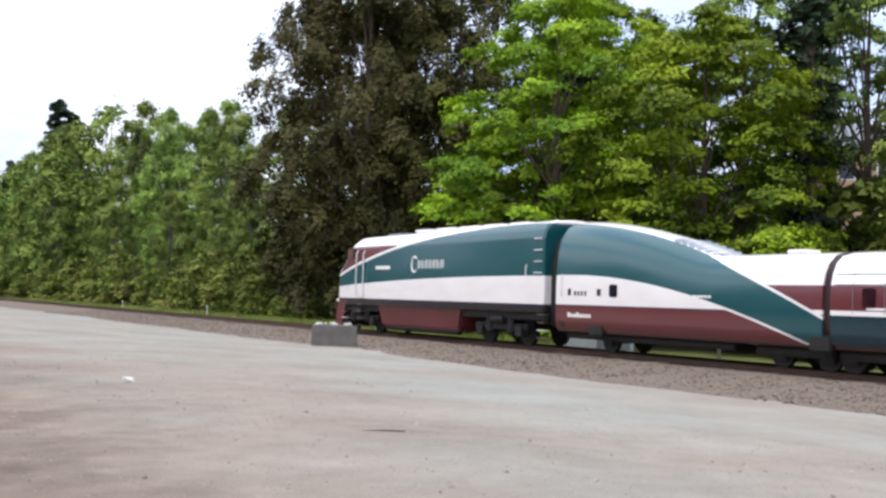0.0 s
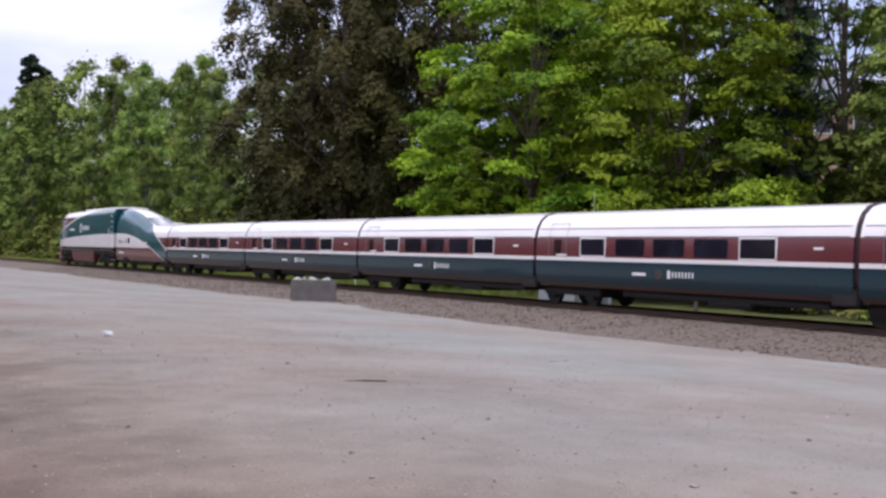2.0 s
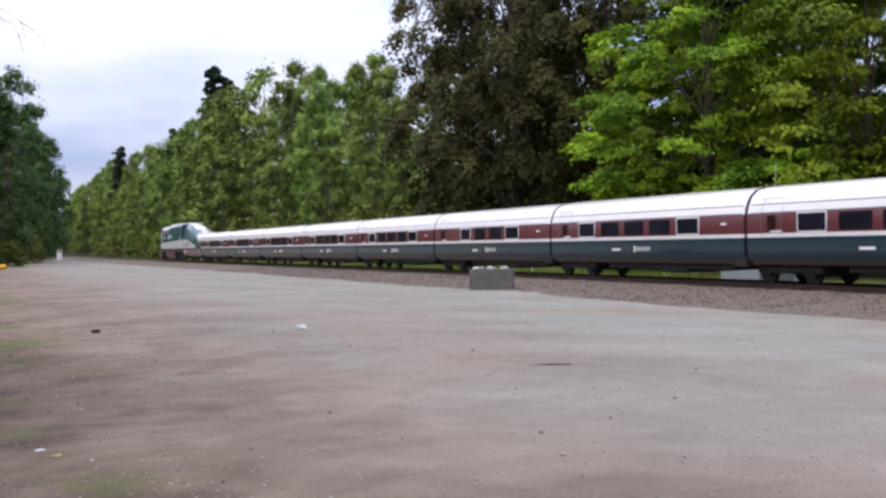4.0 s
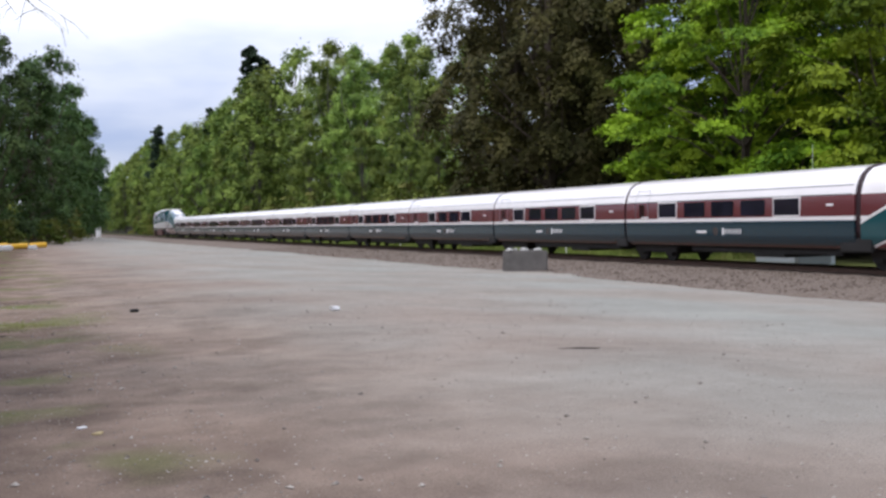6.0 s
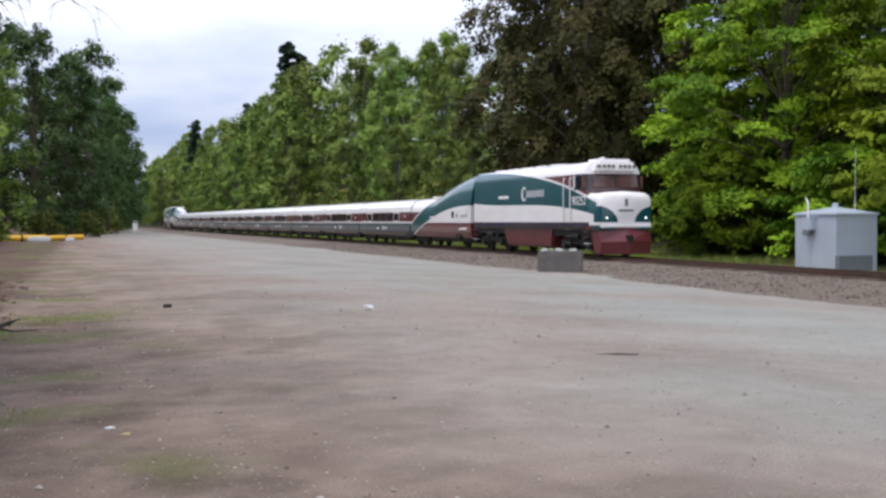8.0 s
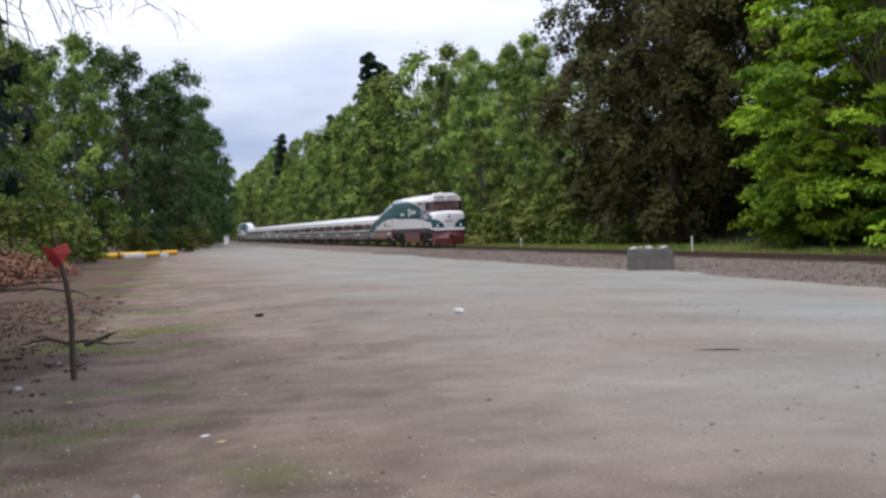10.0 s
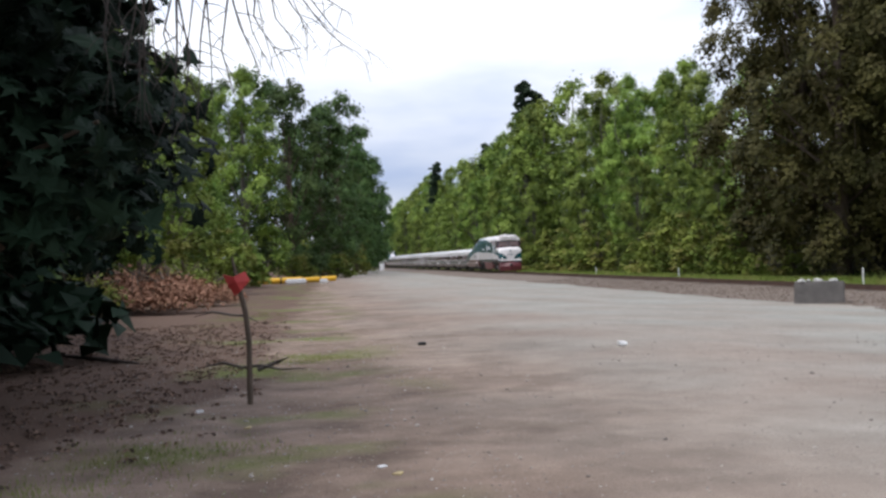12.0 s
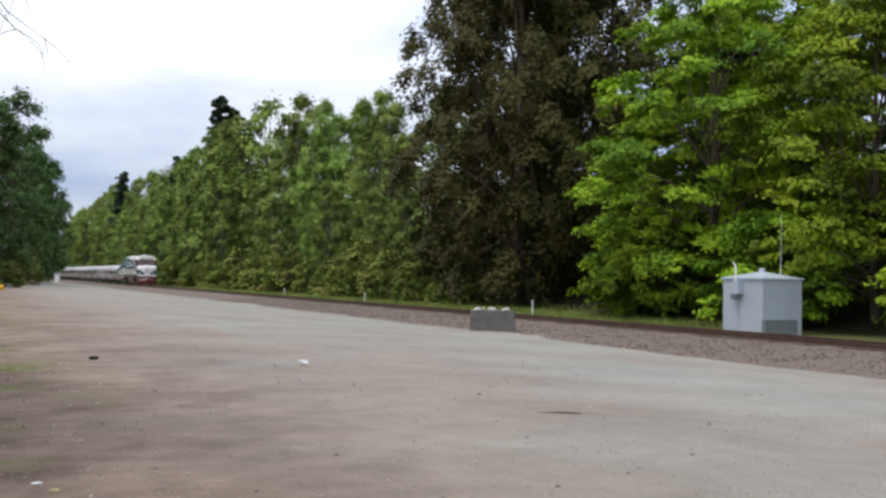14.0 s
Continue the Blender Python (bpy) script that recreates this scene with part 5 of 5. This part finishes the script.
# fallen leaves, twigs and soil litter under the maple
px, py = g.uniform(-8, -0.6, 2600), 8 + 22 * g.uniform(0, 1, 2600)
keep = px < -0.9 - 0.02 * py - 2.2 * np.clip((13.5 - py) / 6, 0, 1) + g.normal(size=2600) * 0.8
px, py = px[keep], py[keep]
C = [(a, b, ground_z(a, b) + 0.012) for a, b in zip(px, py)]
soil_litter = speckled("dark_leaf_litter", (0.045, 0.028, 0.022), (0.26, 0.17, 0.125))
tagged(new("leaf_litter", leaf_mesh("leaf_litter", np.array(C), [0.08] * len(C), [7] * len(C), 0.05, soil_litter, g, 0.12)), "dark dry leaf litter under the maple", "leaf litter", kind="stuff")


def stick(name, label, pts, radii, cat="stick"):
    o = Vector(pts[0])
    ob = thing(name, label, cat, Matrix.Translation(o))
    part("wood", tube([Vector(p) - o for p in pts], radii, 7), twig_mat, ob)
    return ob


def build_marker():
    """A crooked stake with a red rag tied near its top."""
    st = thing("marker_stake", "crooked wooden stake with a red rag", "stake", pose(-0.83, 12.58, 0))
    part("stake", tube([(0, 0, -0.2), (0.0, 0, 0.35), (0.005, 0, 0.72), (-0.03, 0, 1.07), (-0.11, 0, 1.43), (-0.165, 0, 1.70)], [0.036, 0.034, 0.032, 0.032, 0.028, 0.012], 9), bark, st)
    bm = bmesh.new()
    q = [(-0.27, 0.02, 1.50), (-0.15, -0.05, 1.47), (-0.02, 0.0, 1.53), (0.035, -0.03, 1.42), (-0.07, -0.06, 1.30), (-0.14, -0.02, 1.25), (-0.22, -0.05, 1.38), (-0.12, -0.09, 1.41)]
    v = [bm.verts.new(p) for p in q]
    for a, b in ((0, 1), (1, 2), (2, 3), (3, 4), (4, 5), (5, 6), (6, 0)):
        bm.faces.new((v[a], v[b], v[7]))
    back = bmesh.ops.extrude_face_region(bm, geom=bm.faces[:])
    for e in back["geom"]:
        if isinstance(e, bmesh.types.BMVert):
            e.co.y += 0.07
    part("rag", bm, red_cloth, st, "red cloth rag")


build_marker()
stick("fallen_branch", "dark fallen branch on the soil", [(-1.75, 16.9, 0.04), (-1.45, 16.8, 0.10), (-1.15, 16.35, 0.06), (-0.85, 16.3, 0.08), (-0.55, 15.85, 0.05), (-0.2, 15.7, 0.07)], [0.008, 0.026, 0.022, 0.024, 0.014, 0.006], "branch")
stick("fallen_branch", "dark fallen branch on the soil", [(-0.9, 16.2, 0.03), (-0.62, 16.3, 0.12), (-0.45, 16.1, 0.2)], [0.035, 0.03, 0.01], "branch")
stick("fallen_branch", "dark fallen branch by the bracken", [(-3.6, 33.5, 0.06), (-3.0, 33.0, 0.22), (-2.3, 31.6, 0.16), (-1.9, 30.6, 0.18), (-1.5, 29.6, 0.05)], [0.015, 0.04, 0.035, 0.03, 0.012], "branch")
stick("fallen_branch", "pale dead limb on the soil", [(-4.8, 20.5, 0.05), (-3.6, 18.8, 0.06), (-2.9, 17.9, 0.05)], [0.03, 0.04, 0.015], "branch")
stick("twig", "small dark twig on the gravel", [(6.0, 10.9, -0.005), (6.25, 10.8, 0.0), (6.5, 10.75, -0.012)], [0.008, 0.012, 0.006], "twig")
fern = shrub("bracken_heap", "heap of rust-brown dead bracken", dead_fern, 95, 0.75, 3.4, 44, 90, 0.12)
place(fern, -5.0, 38, 0)
tagged(fern, category="bracken")
again(fern, -6.4, 41.5, 120, 1.2)
again(fern, -4.2, 44.5, 200, 0.8)


def small(name, label, cat, bm, mat, x, y, z=0.0, turn=0.0):
    ob = thing(name, label, cat, pose(x, y, ground_z(x, y) + z, 0, 0, turn))
    part("piece", bm, mat, ob)


def scrap(sx, sy, sz, seed):
    bm = box(-sx, sx, -sy, sy, 0, sz, min(sx, sy, sz) * 0.25)
    for v in bm.verts:
        v.co += Vector((noise.noise(v.co * 20 + Vector((seed, 0, 0))), noise.noise(v.co * 20 + Vector((0, seed, 0))), 0)) * sx * 0.4
    return bm


small("litter", "crumpled white scrap on the gravel", "litter", scrap(0.07, 0.05, 0.075, 1), litter_white, 5.24, 17.8, 0.01)
small("stone", "dark stone on the gravel", "stone", scrap(0.07, 0.05, 0.07, 2), black_steel, 1.97, 19.7, -0.01)
small("litter", "white paper scrap near the stake", "litter", scrap(0.036, 0.022, 0.012, 3), litter_white, 0.38, 8.2, 0, 30)
small("litter", "pale scrap at the wood's edge", "litter", scrap(0.04, 0.03, 0.03, 4), litter_white, -1.35, 12.0, 0, 10)
small("fallen_leaf", "pale fallen leaf on the dirt", "leaf", scrap(0.05, 0.03, 0.01, 6), dead_leaf_mat, 0.48, 7.9, 0, 70)
small("fallen_leaf", "yellow fallen leaf on the soil", "leaf", scrap(0.06, 0.04, 0.012, 7), dead_leaf_mat, -4.3, 12.2, 0, 20)
small("fallen_leaf", "pale green leaf on the dirt", "leaf", scrap(0.06, 0.03, 0.012, 8), dead_leaf_mat, -0.75, 10.6, 0, 80)
small("litter", "bent pale strip on the ballast", "litter", scrap(0.3, 0.03, 0.03, 9), litter_white, 20.9, 20.4, 0.08, 40)


def build_pipes():
    """Yellow pipe lengths and a white bundle that lie across the lot's far end."""
    for (x0, y0), (x1, y1), r in (((-4.0, 89), (-0.4, 89.4), 0.24), ((-0.3, 89.3), (2.4, 90.5), 0.22)):
        ob = thing("yellow_pipe", "yellow pipe lying on the ground by the trees", "pipe", pose(x0, y0, 0.25))
        part("tube", tube([(0, 0, 0), (x1 - x0, y1 - y0, 0.05)], [r, r], 14), yellow_paint, ob)
        part("collar", tube([((x1 - x0) * 0.48, (y1 - y0) * 0.48, 0.02), ((x1 - x0) * 0.52, (y1 - y0) * 0.52, 0.02)], [r * 1.12] * 2, 14), black_steel, ob)
    ob = thing("white_bundle", "white plastic-wrapped bundle on the ground", "bundle", pose(-0.9, 86.5, 0.0))
    part("wrap", box(-0.85, 0.85, -0.3, 0.3, 0, 0.42, 0.1), litter_white, ob)
    ob = thing("white_bundle", "small white wrapped bundle on the ground", "bundle", pose(1.35, 86.8, 0.0))
    part("wrap", box(-0.35, 0.35, -0.2, 0.2, 0, 0.35, 0.08), litter_white, ob)


build_pipes()


def build_house():
    """A tan house high on the slope, glimpsed between the trees."""
    z = ground_z(70, 50)
    ob = thing("house", "tan house glimpsed between the trees on the slope", "house", pose(70, 50, z - 0.5, 0, 0, -36))
    part("wall", box(-4, 4, -3, 3, 0, 6.2, 0.03), plain("tan_siding", (0.55, 0.36, 0.24), 0.8, 0, 0.15, 1.5), ob)
    bm = bmesh.new()
    a = [bm.verts.new((x, yy, zz)) for x in (-4.4, 4.4) for yy, zz in ((-3.5, 6.15), (0, 8.4), (3.5, 6.15))]
    for q in ((0, 1, 2), (5, 4, 3), (0, 3, 4, 1), (1, 4, 5, 2), (2, 5, 3, 0)):
        bm.faces.new([a[i] for i in q])
    part("roof", bm, grey_box, ob, "grey gabled roof")
    for x in (-2.4, 0.4, 2.6):
        w = part("window", box(x - 0.55, x + 0.55, -3.05, -2.98, 3.9, 5.3, 0.01), window_glass, ob)
        part("frame", box(x - 0.65, x + 0.65, -3.03, -2.99, 3.8, 5.4, 0.01), paint_white, w)


build_house()


def build_cabinet():
    ob = thing("relay_cabinet", "white trackside relay cabinet in the distance", "cabinet", pose(18.9, 262, -0.66))
    part("cabinet_body", box(-0.55, 0.55, -0.5, 0.5, 0.0, 3.5, 0.03), paint_white, ob)
    part("cabinet_door", box(-0.45, 0.45, -0.54, -0.5, 0.3, 3.3, 0.01), litter_white, ob)
    part("cabinet_roof", box(-0.62, 0.62, -0.6, 0.6, 3.5, 3.62, 0.02), galvanised, ob)


build_cabinet()
for x, y, h in ((29.9, 53.8, 1.1), (30.2, 83.0, 1.0), (30.3, 108.0, 1.0)):
    ob = thing("marker_post", "thin pale marker post in the verge", "post", pose(x, y, -0.72))
    part("post", tube([(0, 0, 0), (0, 0, h), (0, 0, h + 0.04)], [0.045, 0.045, 0.02], 8), litter_white, ob)


ob = thing("trackside_pole", "slim weathered pole with a small white box", "pole", pose(29.9, 27.5, -0.72))
part("pole", tube([(0, 0, -0.2), (0, 0, 2.0), (0, 0, 3.6)], [0.075, 0.07, 0.06], 10), pale_bark, ob)
part("sign_box", box(-0.16, 0.14, -0.16, -0.06, 1.72, 2.12, 0.01), paint_white, ob, "small white box")


def motions():
    """The train runs along the track, all its vehicles together."""
    for ob, off, turn in TRAIN:
        walk(ob, [(t, pose(TRACK_X, y + off, RAIL_Z, 0, 0, turn)) for t, y in TRAIN_Y])


motions()
